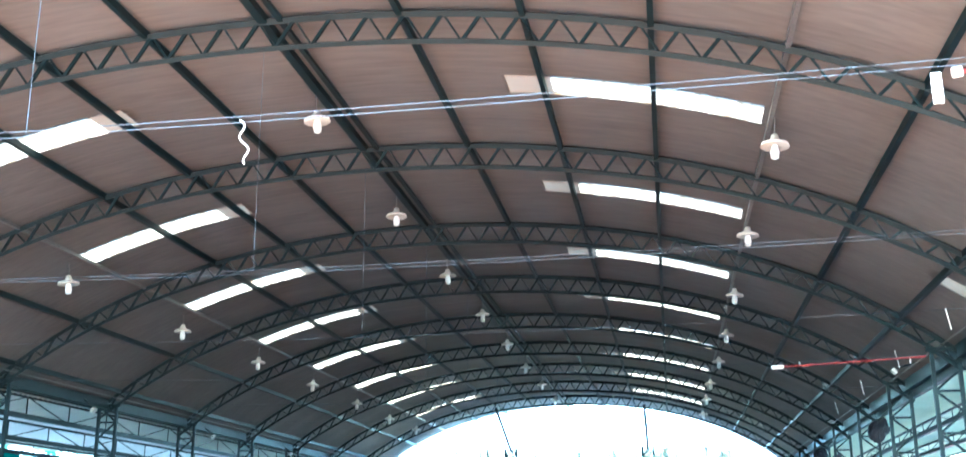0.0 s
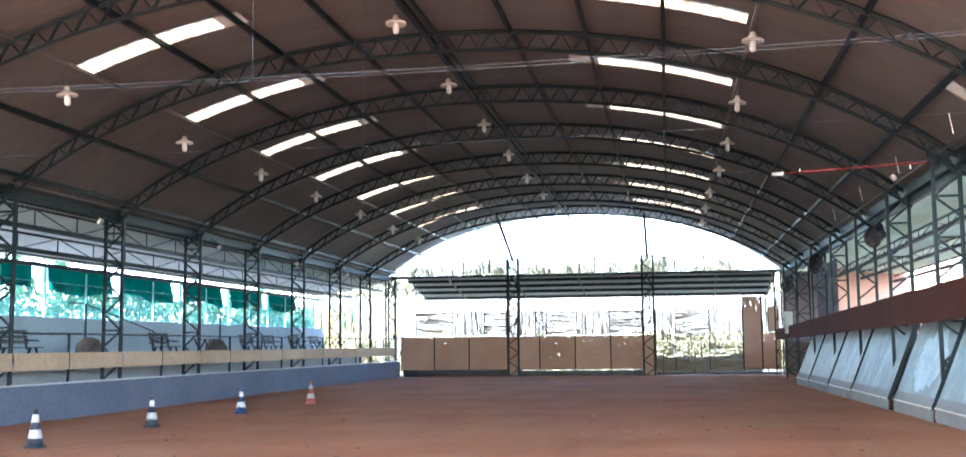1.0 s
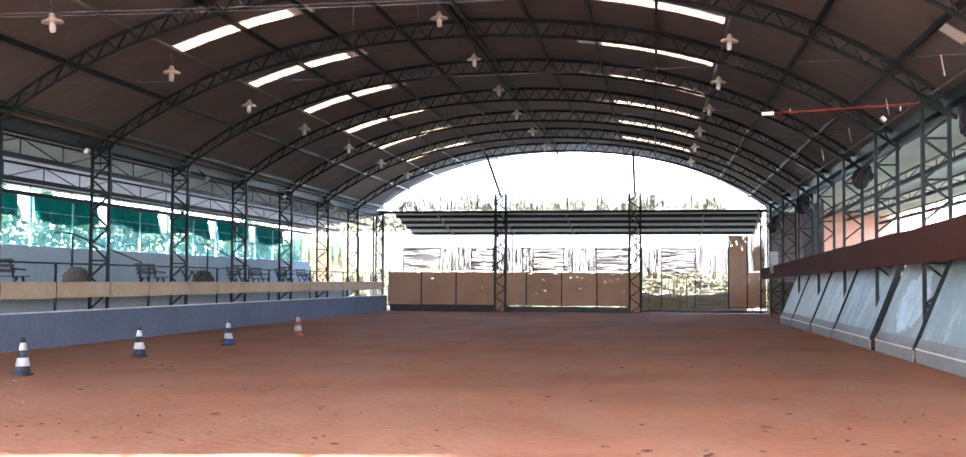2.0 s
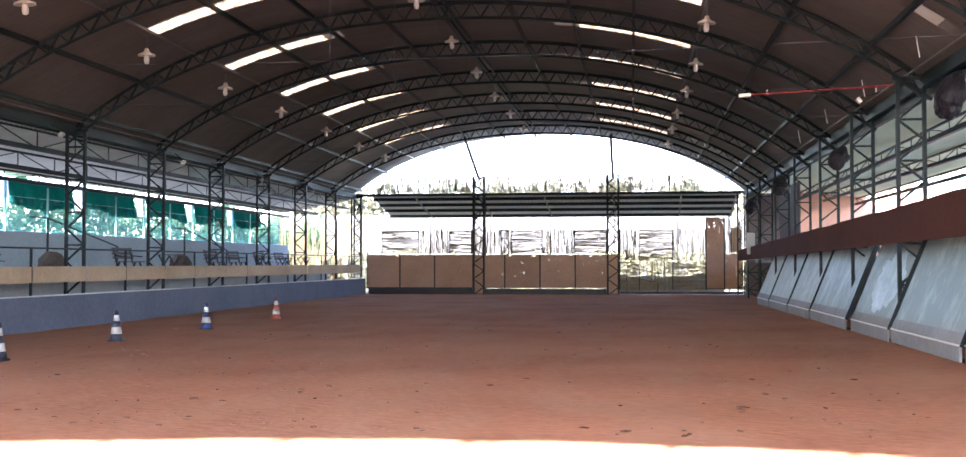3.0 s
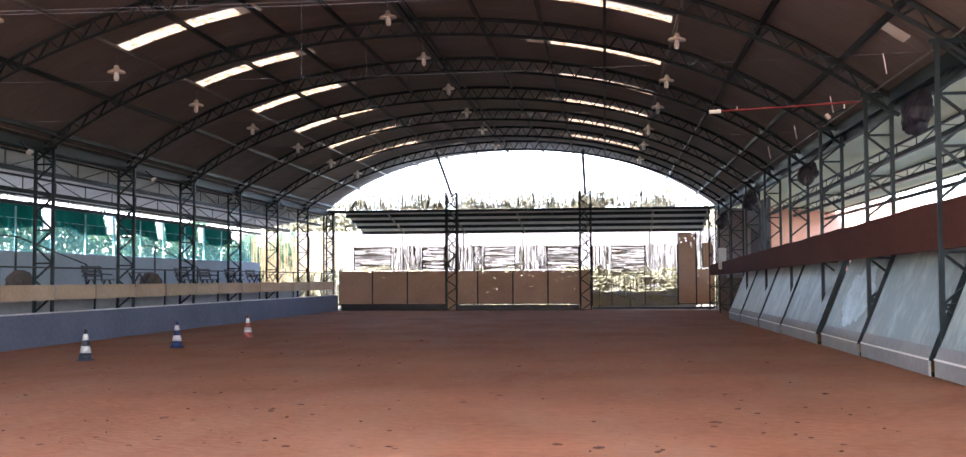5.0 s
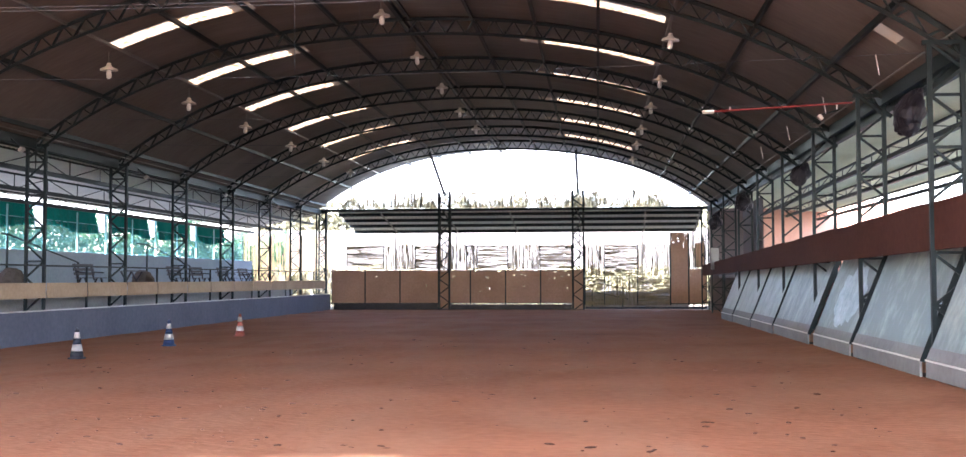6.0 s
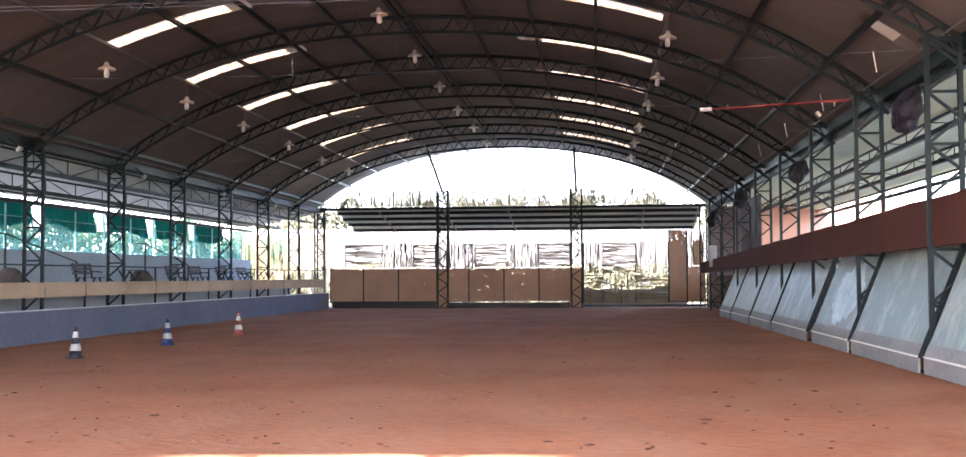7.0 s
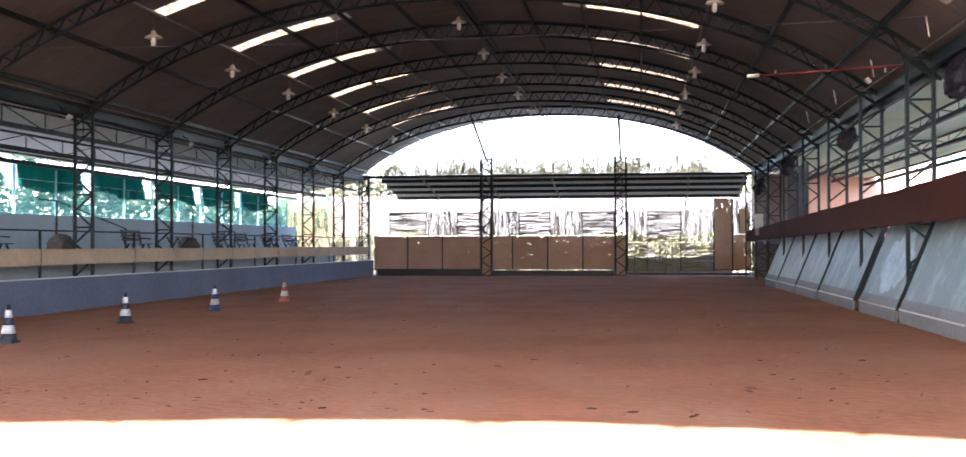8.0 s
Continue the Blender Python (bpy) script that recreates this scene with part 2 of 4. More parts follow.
def lathe(bm, profile, x=0, y=0, z=0, seg=16):
    rings = []
    for r, h in profile:
        rings.append([bm.verts.new((x + r * math.cos(i * math.tau / seg), y + r * math.sin(i * math.tau / seg), z + h)) for i in range(seg)])
    for a, b in zip(rings, rings[1:]):
        for i in range(seg):
            bm.faces.new((a[i], a[(i + 1) % seg], b[(i + 1) % seg], b[i]))
    bm.faces.new(list(reversed(rings[0])))
    bm.faces.new(rings[-1])


def tube(bm, pts, r, seg=6):
    rings = []
    for i, p in enumerate(pts):
        p = Vector(p)
        way = (Vector(pts[min(i + 1, len(pts) - 1)]) - Vector(pts[max(i - 1, 0)])).normalized()
        side = way.cross(Vector((0.31, 0.2, 0.93))).normalized()
        up = side.cross(way)
        rings.append([bm.verts.new(p + r * (math.cos(k * math.tau / seg) * side + math.sin(k * math.tau / seg) * up)) for k in range(seg)])
    for a, b in zip(rings, rings[1:]):
        for k in range(seg):
            bm.faces.new((a[k], a[(k + 1) % seg], b[(k + 1) % seg], b[k]))
    bm.faces.new(list(reversed(rings[0])))
    bm.faces.new(rings[-1])


# ---- plan ----
FAR = 57.5
NEAR = -1.1
ROOF_END = 57.3
HALF = 10.4
XC = -4.55
XL, XR = XC - HALF, XC + HALF
BAYS = [12.5 + 5 * k for k in range(-2, 10)]
SAND_Z = 0.45


def fall(y):
    """Height of the sand."""
    return SAND_Z


def eave(y):
    return 5.62


def arch(x, y):
    """Height of a truss's lower chord."""
    u = (x - XC) / HALF
    return 8.34 - 2.1 * u * u - 0.95 * u ** 4


def depth(x):
    return 0.39 - 0.12 * ((x - XC) / HALF) ** 2


def roof(x, y):
    return arch(x, y) + depth(x) + 0.09


def gallery_x(y):
    """The gallery's column line runs out a little over the first bays."""
    return 5.12 + 0.015 * max(-5.0, min(15.0, y - 17.5))


# ---- ground ----
def bank(x, y):
    """Sand thrown up against the feet of the leaning panels."""
    return 0.1 * max(0.0, min(1.0, (x - 3.2) / 1.6)) * max(0.0, min(1.0, (46 - y) / 30))


def ground_grid(name, xs, ys, off, material, rough=0.0, label="", kind="structure"):
    bm = bmesh.new()
    rows = []
    for y in ys:
        rows.append([bm.verts.new((x, y, fall(y) + off + (bank(x, y) + rough * noise.noise((x * 0.8, y * 0.8, 0)) + rough * 0.5 * noise.noise((x * 2.7, y * 2.7, 5)) if rough else 0))) for x in xs])
    for a, b in zip(rows, rows[1:]):
        for i in range(len(xs) - 1):
            bm.faces.new((a[i], a[i + 1], b[i + 1], b[i]))
    ob = part(name, bm, material, None, label, smooth=True, kind=kind)
    return tagged(ob, category="floor")


ground_grid("floor", [-14.2 + 0.2 * i for i in range(106)], [NEAR - 3 + 0.25 * i for i in range(252)], 0.0, SAND, 0.02, "red sand riding arena floor with scattered hoof marks")
ground_grid("ground", [-900, -300, -60, -30, -14.3, 7, 20, 60, 300, 900], [-900, -300, -60, -20, -8] + [4 * i for i in range(16)] + [70, 120, 300, 900, 2400], -0.06, EARTH, 0, "pale dry earth around the riding hall")

# ---- arched roof ----
SKY_Y = [10.0 + 5 * k for k in range(9)]
SKY_X = [(-11.5, -8.62), (-1.42, 1.57)]
BRIGHT = [(4.76, 5.2, 19.05, 19.6), (4.76, 5.2, 39.5, 40.0)]
PATCH_X = [(-8.62, -8.1), (-2.1, -1.42)]


def roof_cells():
    xs = sorted({round(XL - 0.12 + i * (XR - XL + 0.24) / 44, 3) for i in range(45)} | {a for p in SKY_X + PATCH_X + [BRIGHT[0][:2]] for a in p})
    n = 654
    ys = [NEAR + (ROOF_END - NEAR) * i / n for i in range(n + 1)]
    return xs, ys


def ragged(x):
    """Uneven sheet ends along the open front of the roof."""
    return 0.09 * noise.noise((x * 2.3, 4, 0)) - 0.03


def roof_sheet():
    xs, ys = roof_cells()
    solid, clear, patch, bright = bmesh.new(), {}, {}, {}
    for i, (y0, y1) in enumerate(zip(ys, ys[1:])):
        w0, w1 = (0.009, -0.009) if i % 2 else (-0.009, 0.009)
        sky_row = [k for k, y in enumerate(SKY_Y) if y - 0.31 < (y0 + y1) / 2 < y + 0.31]
        for x0, x1 in zip(xs, xs[1:]):
            mid = (x0 + x1) / 2
            bm = solid
            for j, (a, b) in enumerate(SKY_X):
                if sky_row and a < mid < b:
                    bm = clear.setdefault((sky_row[0], j), bmesh.new())
            for j, (a, b) in enumerate(PATCH_X):
                if sky_row and a < mid < b:
                    bm = patch.setdefault((sky_row[0], j), bmesh.new())
            for k, (xa, xb, ya, yb) in enumerate(BRIGHT):
                if xa < mid < xb and ya < (y0 + y1) / 2 < yb:
                    bm = bright.setdefault(k, bmesh.new())
            if i == 0:
                wide = bm.verts.new((x0, y0 + ragged(x0), roof(x0, y0) + 0.02 + w0)), bm.verts.new((x1, y0 + ragged(x1), roof(x1, y0) + 0.02 + w0))
                bm.faces.new((*wide, bm.verts.new((x1, y1, roof(x1, y1) + 0.02 + w1)), bm.verts.new((x0, y1, roof(x0, y1) + 0.02 + w1))))
                continue
            top = [bm.verts.new((x, y, roof(x, y) + 0.02 + w)) for x, y, w in ((x0, y0, w0), (x1, y0, w0), (x1, y1, w1), (x0, y1, w1))]
            bm.faces.new(top)
    bmesh.ops.remove_doubles(solid, verts=solid.verts[:], dist=0.001)
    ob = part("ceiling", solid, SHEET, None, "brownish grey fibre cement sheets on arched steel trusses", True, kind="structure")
    mod = ob.modifiers.new("thick", "SOLIDIFY")
    mod.thickness, mod.offset = 0.03, 1
    for store, name, mat, label in ((clear, "skylight", CLEAR, "dirty translucent skylight sheet set in the roof"), (patch, "roof_patch", PATCH, "aged beige translucent sheet beside a skylight"), (bright, "roof_patch", PATCH_BRIGHT, "pale translucent sheet patched into the roof slope")):
        for bm in store.values():
            bmesh.ops.remove_doubles(bm, verts=bm.verts[:], dist=0.001)
            sk = part(name, bm, mat, None, label, True)
            tagged(sk, category="skylight" if name == "skylight" else "roof sheet", group="skylights of the roof" if name == "skylight" else "patched sheets of the roof")


roof_sheet()


def truss(y):
    ob = empty("roof_truss", XC, y, eave(y), "dark teal arched steel lattice truss under the roof", "truss", "roof trusses")
    count = 84
    xs = [XL + (XR - XL) * i / count for i in range(count + 1)]
    low = [(x, y, arch(x, y)) for x in xs]
    top = [(x, y, arch(x, y) + depth(x)) for x in xs]
    for name, pts, w in (("upper_chord", top, 0.056), ("lower_chord", low, 0.045)):
        bm = bmesh.new()
        tube(bm, pts, w, 4)
        part(name, bm, STEEL, ob)
    for i in range(count):
        a, b = (low[i], top[i + 1]) if i % 2 else (top[i], low[i + 1])
        bar("web_bar", a, b, 0.042 if i % 2 else 0.026, STEEL, ob)
    return ob


for y in BAYS[:-1]:
    truss(y)

for k, x in enumerate((-14.4, -12.95, -11.4, -9.8, -8.2, -6.62, -4.98, -3.14, -1.54, 0.05, 1.66, 3.2, 4.7)):
    # The two lit purlins have the caught light in a paler colour.
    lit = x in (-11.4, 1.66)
    ridge = x == -4.98
    ob = empty("purlin", x, 28, roof(x, 28), "steel roof purlin, paler for the light it catches" if lit else "dark steel roof purlin along the hall", "purlin", "roof purlins", "structure")
    for y0, y1 in zip([NEAR] + BAYS[:-1], BAYS[:-1] + [ROOF_END]):
        z0, z1 = roof(x, y0) - 0.07, roof(x, y1) - 0.07
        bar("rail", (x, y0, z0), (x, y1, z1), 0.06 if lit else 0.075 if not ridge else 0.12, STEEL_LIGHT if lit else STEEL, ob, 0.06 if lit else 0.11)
        if ridge:
            bar("rail", (x + 0.24, y0, z0 - 0.02), (x + 0.24, y1, z1 - 0.02), 0.07, STEEL, ob, 0.06)


# ---- lattice columns ----
def lattice_column(x, y, z0, z1, gap, side, label, group, clear=0, hidden=None):
    ob = empty("lattice_column", x, y, z0, label, "column", group)
    a, b = x, x + side * gap
    for xx in (a, b):
        bar("leg", (xx, y, z0), (xx, y, z1), 0.075, STEEL, ob)
    n = max(2, round((z1 - z0) / 0.42))
    for i in range(clear, n):
        za, zb = z0 + (z1 - z0) * i / n, z0 + (z1 - z0) * (i + 1) / n
        if hidden and zb > hidden[0] and za < hidden[1]:
            continue
        if i % 2:
            bar("brace", (a, y, za), (b, y, zb), 0.045, STEEL, ob)
        else:
            bar("brace", (b, y, za), (a, y, zb), 0.045, STEEL, ob)
        if i % 2 == 0:
            bar("tie", (a, y, zb), (b, y, zb), 0.045, STEEL, ob)
    bar("cap", (a - side * 0.1, y, z1), (b + side * 0.1, y, z1), 0.07, STEEL, ob)
    return ob


for y in BAYS:
    lattice_column(-14.46, y, 1.26, eave(y), 0.5, -1, "dark teal steel lattice column on the terrace edge", "columns along the terrace")
    lattice_column(gallery_x(y), y, fall(y) - 0.02, eave(y) + 0.1, 0.5, 1, "dark teal steel lattice column behind the leaning panels", "columns along the gallery", 0, (2.58 - 0.008 * (y - 16.7), 3.28 - 0.014 * (y - 16.7)))

# ---- tie cables with hangers ----
for y in BAYS[1:-1]:
    ob = empty("tie_cable", XC, y, 5.3, "thin grey tie cable hung across below a truss", "cable", "tie cables")
    bm = bmesh.new()
    for dz in ((0.0, 0.035) if y < 14 else (0.0,)):
        tube(bm, [(-14.5 + 19.65 * i / 12, y + dz, 5.4 + 0.0095 * y - dz - 0.16 * math.sin(math.pi * i / 12)) for i in range(13)], 0.0045 if y < 9 else 0.0035, 5)
    part("cable", bm, WIRE, ob)
    bar("hanger", (-4.95, y, arch(-4.95, y)), (-4.93, y, 5.22 + 0.0095 * y), 0.008, WIRE, ob, shape="rod")
for y, x0 in ((7.5, 1.95), (22.5, 2.14)):
    up = 0.0095 * y
    ob = empty("red_pipe", x0, y, 5.3, "red pipe with a pale end tied to a roof cable", "pipe", "red pipes")
    bar("pipe", (x0 + 0.22, y + 0.05, 5.25 + up), (5.1, y + 0.05, 5.38 + up), 0.042, RED, ob, shape="rod")
    bar("end_sleeve", (x0 if y > 9 else x0 + 0.17, y + 0.05, 5.24 + up), (x0 + 0.23, y + 0.05, 5.25 + up), 0.08, WHITE, ob, shape="rod")
    for x in (x0 + 0.55, 4.8):
        bar("clip", (x, y + 0.05, 5.25 + up), (x, y + 0.05, 5.34 + up), 0.025, WHITE, ob)
tag = boxes("hanging_tag", [(1.97, 2.045, 7.55, 7.565, 5.09, 5.325)], WHITE, None, "white tag hanging from the red pipe", 0.004)
tagged(tag, category="tag")
bm = bmesh.new()
tube(bm, [(-3.13 + 0.03 * math.sin(i * 0.9) + 0.006 * i, 7.5, 5.29 - 0.028 * i) for i in range(14)], 0.008, 6)
tagged(part("loose_cord", bm, WHITE, None, "curled white cord dangling from a cable", True), category="cord")


# ---- hanging lamps ----
def hanging_lamp(x, y, tip, top):
    ob = empty("hanging_lamp", x, y, tip, "cream enamel dish lamp with white bulb under a purlin", "lamp", "lamps under the roof")
    bar("cord", (x, y, tip + 0.3), (x, y, top), 0.02, STEEL_LIGHT, ob, shape="rod")
    bm = bmesh.new()
    lathe(bm, [(0.05, 0.36), (0.06, 0.30), (0.09, 0.27), (0.19, 0.23), (0.205, 0.19), (0.20, 0.185), (0.08, 0.21), (0.05, 0.2)][::-1], x, y, tip)
    shade = part("shade", bm, CREAM, ob, "", True)
    bm = bmesh.new()
    lathe(bm, [(0.02, 0.0), (0.055, 0.02), (0.065, 0.1), (0.05, 0.18), (0.04, 0.22)], x, y, tip, 12)
    part("bulb", bm, WHITE, shade, "white lamp bulb", True)
    return ob


lamp_one = hanging_lamp(0, 0, 0, 0.62)
random.seed(4)
first = True
for x0, y0, tip in ((-11.2, 24.15, 6.74), (1.66, 25.0, 7.28), (-4.98, 25.0, 8.05)):
    for k in range(-3, 6):
        y = y0 + 5 * k + random.uniform(-0.12, 0.12)
        m = pose(x0 + random.uniform(-0.05, 0.05), y, tip + random.uniform(-0.03, 0.03), random.uniform(-5, 5), random.uniform(-5, 5), random.uniform(0, 360))
        if first:
            lamp_one.matrix_basis = m
            first = False
        else:
            copy_thing(lamp_one, m)

# ---- eaves girders and floodlights ----


def girder(x, z, h, y0, y1, label, group, step=1.9, drop=0.0):
    """A lattice girder along y, drop metres lower at its far end."""
    at = lambda y: z - drop * (y - y0) / (y1 - y0)
    ob = empty("lattice_girder", x, (y0 + y1) / 2, z, label, "girder", group)
    bar("lower_chord", (x, y0, at(y0)), (x, y1, at(y1)), 0.12, STEEL, ob)
    bar("upper_chord", (x, y0, at(y0) + h), (x, y1, at(y1) + h), 0.06, STEEL, ob)
    n = int((y1 - y0) / step)
    for i in range(n):
        ya, yb = y0 + (y1 - y0) * i / n, y0 + (y1 - y0) * (i + 1) / n
        bar("web_bar", (x, ya, at(ya) + (0 if i % 2 else h)), (x, yb, at(yb) + (h if i % 2 else 0)), 0.025, STEEL, ob)
        bar("web_post", (x, ya, at(ya)), (x, ya, at(ya) + h), 0.025, STEEL, ob)
    return ob


for x, z, h in ((-15.3, 5.05, 0.47), (-17.0, 4.76, 0.43), (-18.6, 4.62, 0.26)):
    girder(x, z, h, 5, 58, "dark steel lattice girder under the terrace roof", "terrace roof girders")
for x, z, h in ((8.0, 5.62, 0.3), (9.8, 5.3, 0.3), (11.4, 5.12, 0.28)):
    girder(x, z, h, 8, 60, "dark steel lattice girder under the gallery roof", "gallery roof girders", drop=0.5 if x == 8.0 else 0.0)
for x, side in ((-14.76, 1), (5.72, -1)):
    ob = empty("eaves_beam", x, 28, eave(28), "dark steel eaves beam with a pale pipe along it", "beam", "eaves beams", "structure")
    for y0, y1 in zip([NEAR] + BAYS, BAYS):
        bar("beam", (x, y0, eave(y0) + 0.05), (x, y1, eave(y1) + 0.05), 0.12, STEEL, ob, 0.26)
        bar("gutter", (x - side * 0.32, y0, eave(y0) + 0.02), (x - side * 0.32, y1, eave(y1) + 0.02), 0.5, STEEL, ob, 0.14)
        bar("pipe", (x + side * 0.3, y0, eave(y0) + 0.2), (x + side * 0.3, y1, eave(y1) + 0.2), 0.035, STEEL_LIGHT, ob, shape="rod")


def lean_to(name, xa, za, xb, zb, y0, y1, label, material):
    """A corrugated sheet roof between two heights."""
    bm = bmesh.new()
    n = int((y1 - y0) / 0.11)
    rows = []
    for i in range(n + 1):
        y = y0 + (y1 - y0) * i / n
        w = 0.014 * (1 if i % 2 else -1)
        rows.append([bm.verts.new((xa + (xb - xa) * k / 3, y, za + (zb - za) * k / 3 + w)) for k in range(4)])
    for a, b in zip(rows, rows[1:]):
        for k in range(3):
            bm.faces.new((a[k], a[k + 1], b[k + 1], b[k]))
    ob = part(name, bm, material, None, label, kind="structure")
    mod = ob.modifiers.new("thick", "SOLIDIFY")
    mod.thickness = 0.012
    return ob


lean_to("ceiling_terrace", -14.95, 5.6, -16.7, 5.276, 3, 58.5, "grey corrugated sheet roof over the terrace", ANNEX)
lean_to("ceiling_terrace_outer", -16.66, 5.3, -19.05, 4.857, 3, 58.5, "white translucent corrugated sheets along the terrace edge", ANNEX_WHITE)
lean_to("ceiling_gallery", 6.05, 5.97, 11.9, 5.5, 3, 60, "pale greenish corrugated sheet roof over the gallery", ANNEX_GREEN)
for x, name, low in ((-15.02, "trim_eaves_terrace", 0.1), (5.82, "trim_eaves_gallery", 0.24)):
    bm = bmesh.new()
    cols = [[bm.verts.new((x + dx, y, z)) for dx, z in ((0, eave(y) - low), (0.05, eave(y) - low), (0.05, roof(x, y) + 0.02), (0, roof(x, y) + 0.02))] for y in [NEAR] + BAYS[:-1] + [ROOF_END]]
    for a, c in zip(cols, cols[1:]):
        for k in range(4):
            bm.faces.new((a[k], c[k], c[(k + 1) % 4], a[(k + 1) % 4]))
    part(name, bm, STEEL, None, "dark fascia closing the eaves", kind="structure")


def floodlight(x, y, z, turn, pale=True):
    ob = empty("floodlight", x, y, z, "small pale floodlight clamped under the eaves", "floodlight", "floodlights at the eaves")
    m = pose(x, y, z, 0, 40, turn)
    bm = bmesh.new()
    bmesh.ops.create_cube(bm, size=1, matrix=m @ Matrix.Diagonal((0.07, 0.18, 0.13, 1)))
    bmesh.ops.bevel(bm, geom=bm.edges[:], offset=0.008, segments=2, affect="EDGES")
    housing = part("housing", bm, WHITE if pale else BLACK, ob)
    bm = bmesh.new()
    bmesh.ops.create_cube(bm, size=1, matrix=m @ Matrix.Translation((0.036, 0, 0)) @ Matrix.Diagonal((0.01, 0.14, 0.1, 1)))
    part("lens", bm, EDGE, housing, "pale glass front")
    bar("bracket", (x, y, z + 0.05), (x - (0.3 if turn == 0 else -0.95), y, z + 0.3), 0.03, STEEL, ob)


for y in (26.2, 33.9, 41.5, 48.5):
    floodlight(-14.42, y, 5.36, 0)
for y in (25.2,):
    floodlight(5.0, y, 5.69, 180)
for y in (19.5, 24.0, 28.5, 33.0):
    tagged(bar("tube_lamp", (4.82, y, 5.95), (4.9, y + 0.1, 5.61), 0.02, WHITE, None, shape="rod", label="short white tube fixed near the eaves"), category="tube", group="tubes near the eaves")


# ---- terrace on one long side ----
def long_wall(name, x0, x1, y0, y1, low, high, material, label, bevel=0.0):
    """A wall along y whose top and foot may fall gently."""
    bm = bmesh.new()
    ys = [y0 + (y1 - y0) * i / 60 for i in range(61)]
    rows = [[bm.verts.new((x, y, z)) for x, z in ((x0, low(y)), (x1, low(y)), (x1, high(y)), (x0, high(y)))] for y in ys]
    for a, b in zip(rows, rows[1:]):
        for k in range(4):
            bm.faces.new((a[k], b[k], b[(k + 1) % 4], a[(k + 1) % 4]))
    bm.faces.new(rows[0])
    bm.faces.new(rows[-1][::-1])
    bmesh.ops.recalc_face_normals(bm, faces=bm.faces[:])
    return part(name, bm, material, None, label, kind="structure")


wall_top = lambda y: 1.27
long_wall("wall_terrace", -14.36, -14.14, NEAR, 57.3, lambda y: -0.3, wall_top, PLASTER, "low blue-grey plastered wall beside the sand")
long_wall("trim_terrace", -14.38, -14.12, NEAR, 57.3, lambda y: wall_top(y) + 0.003, lambda y: wall_top(y) + 0.025, EDGE, "pale coping on the low wall")
long_wall("floor_terrace", -16.2, -14.36, NEAR, 57.3, lambda y: -0.3, lambda y: wall_top(y) - 0.08, DARK_BROWN, "dark brown floor along the terrace edge")
long_wall("floor_terrace_upper", -18.5, -16.2, NEAR, 57.3, lambda y: -0.3, lambda y: 1.69, CONCRETE, "raised grey concrete terrace step")
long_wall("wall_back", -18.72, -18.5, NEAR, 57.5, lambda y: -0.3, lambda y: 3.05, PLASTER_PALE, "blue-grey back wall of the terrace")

rail_z = lambda y: 2.45
fence = empty("terrace_fence", -14.4, 28, 0.7, "dark pipe railing with plywood boards along the terrace", "fence")
for y0, y1 in zip([NEAR] + BAYS[:-1], BAYS):
    bar("top_rail", (-14.42, y0, rail_z(y0)), (-14.42, y1, rail_z(y1)), 0.045, STEEL, fence, shape="rod")
posts = sorted(BAYS[:-1] + [y + 2.35 for y in BAYS[:-1]])
for y in posts:
    if y not in BAYS:
        bar("post", (-14.42, y, wall_top(y) - 0.1), (-14.42, y, rail_z(y)), 0.05, STEEL, fence)
for y0, y1 in zip(posts, posts[1:] + [57.2]):
    t = 2.0
    bm = bmesh.new()
    box(bm, -14.40, -14.38, y0 + 0.04, y1 - 0.04, t - 0.4, t)
    part("board", bm, TAN, fence)


def bench(y):
    ob = empty("slatted_bench", -17.4, y, 1.69, "dark slatted park bench with cast legs on the terrace", "bench", "benches on the terrace")
    for i in range(4):
        bar("seat_slat", (-17.2 - 0.11 * i, y - 0.75, 2.14), (-17.2 - 0.11 * i, y + 0.75, 2.14), 0.09, WOOD_DARK, ob, 0.03)
    for i in range(3):
        bar("back_slat", (-17.62 - 0.03 * i, y - 0.75, 2.29 + 0.14 * i), (-17.62 - 0.03 * i, y + 0.75, 2.29 + 0.14 * i), 0.03, WOOD_DARK, ob, 0.1)
    for s in (-0.6, 0.6):
        bar("leg", (-17.15, y + s, 1.69), (-17.3, y + s, 2.13), 0.05, BLACK, ob)
        bar("leg", (-17.65, y + s, 1.69), (-17.45, y + s, 2.13), 0.05, BLACK, ob)
        bar("back_post", (-17.55, y + s, 2.07), (-17.7, y + s, 2.63), 0.045, BLACK, ob)
        bar("arm_rest", (-17.2, y + s, 2.32), (-17.62, y + s, 2.35), 0.04, BLACK, ob)


def picnic_table(y):
    ob = empty("picnic_table", -16.9, y, 1.69, "dark slatted terrace table with crossed legs", "table", "tables on the terrace")
    for i in range(5):
        bar("top_slat", (-16.6 - 0.13 * i, y - 0.6, 2.39), (-16.6 - 0.13 * i, y + 0.6, 2.39), 0.12, WOOD_DARK, ob, 0.03)
    for s in (-0.45, 0.45):
        bar("leg", (-16.65, y + s, 1.69), (-17.05, y + s, 2.37), 0.05, BLACK, ob)
        bar("leg", (-17.05, y + s, 1.69), (-16.65, y + s, 2.37), 0.05, BLACK, ob)


for y in (27.5, 36.3, 44.4, 47.0, 50.4, 53.4):
    bench(y)
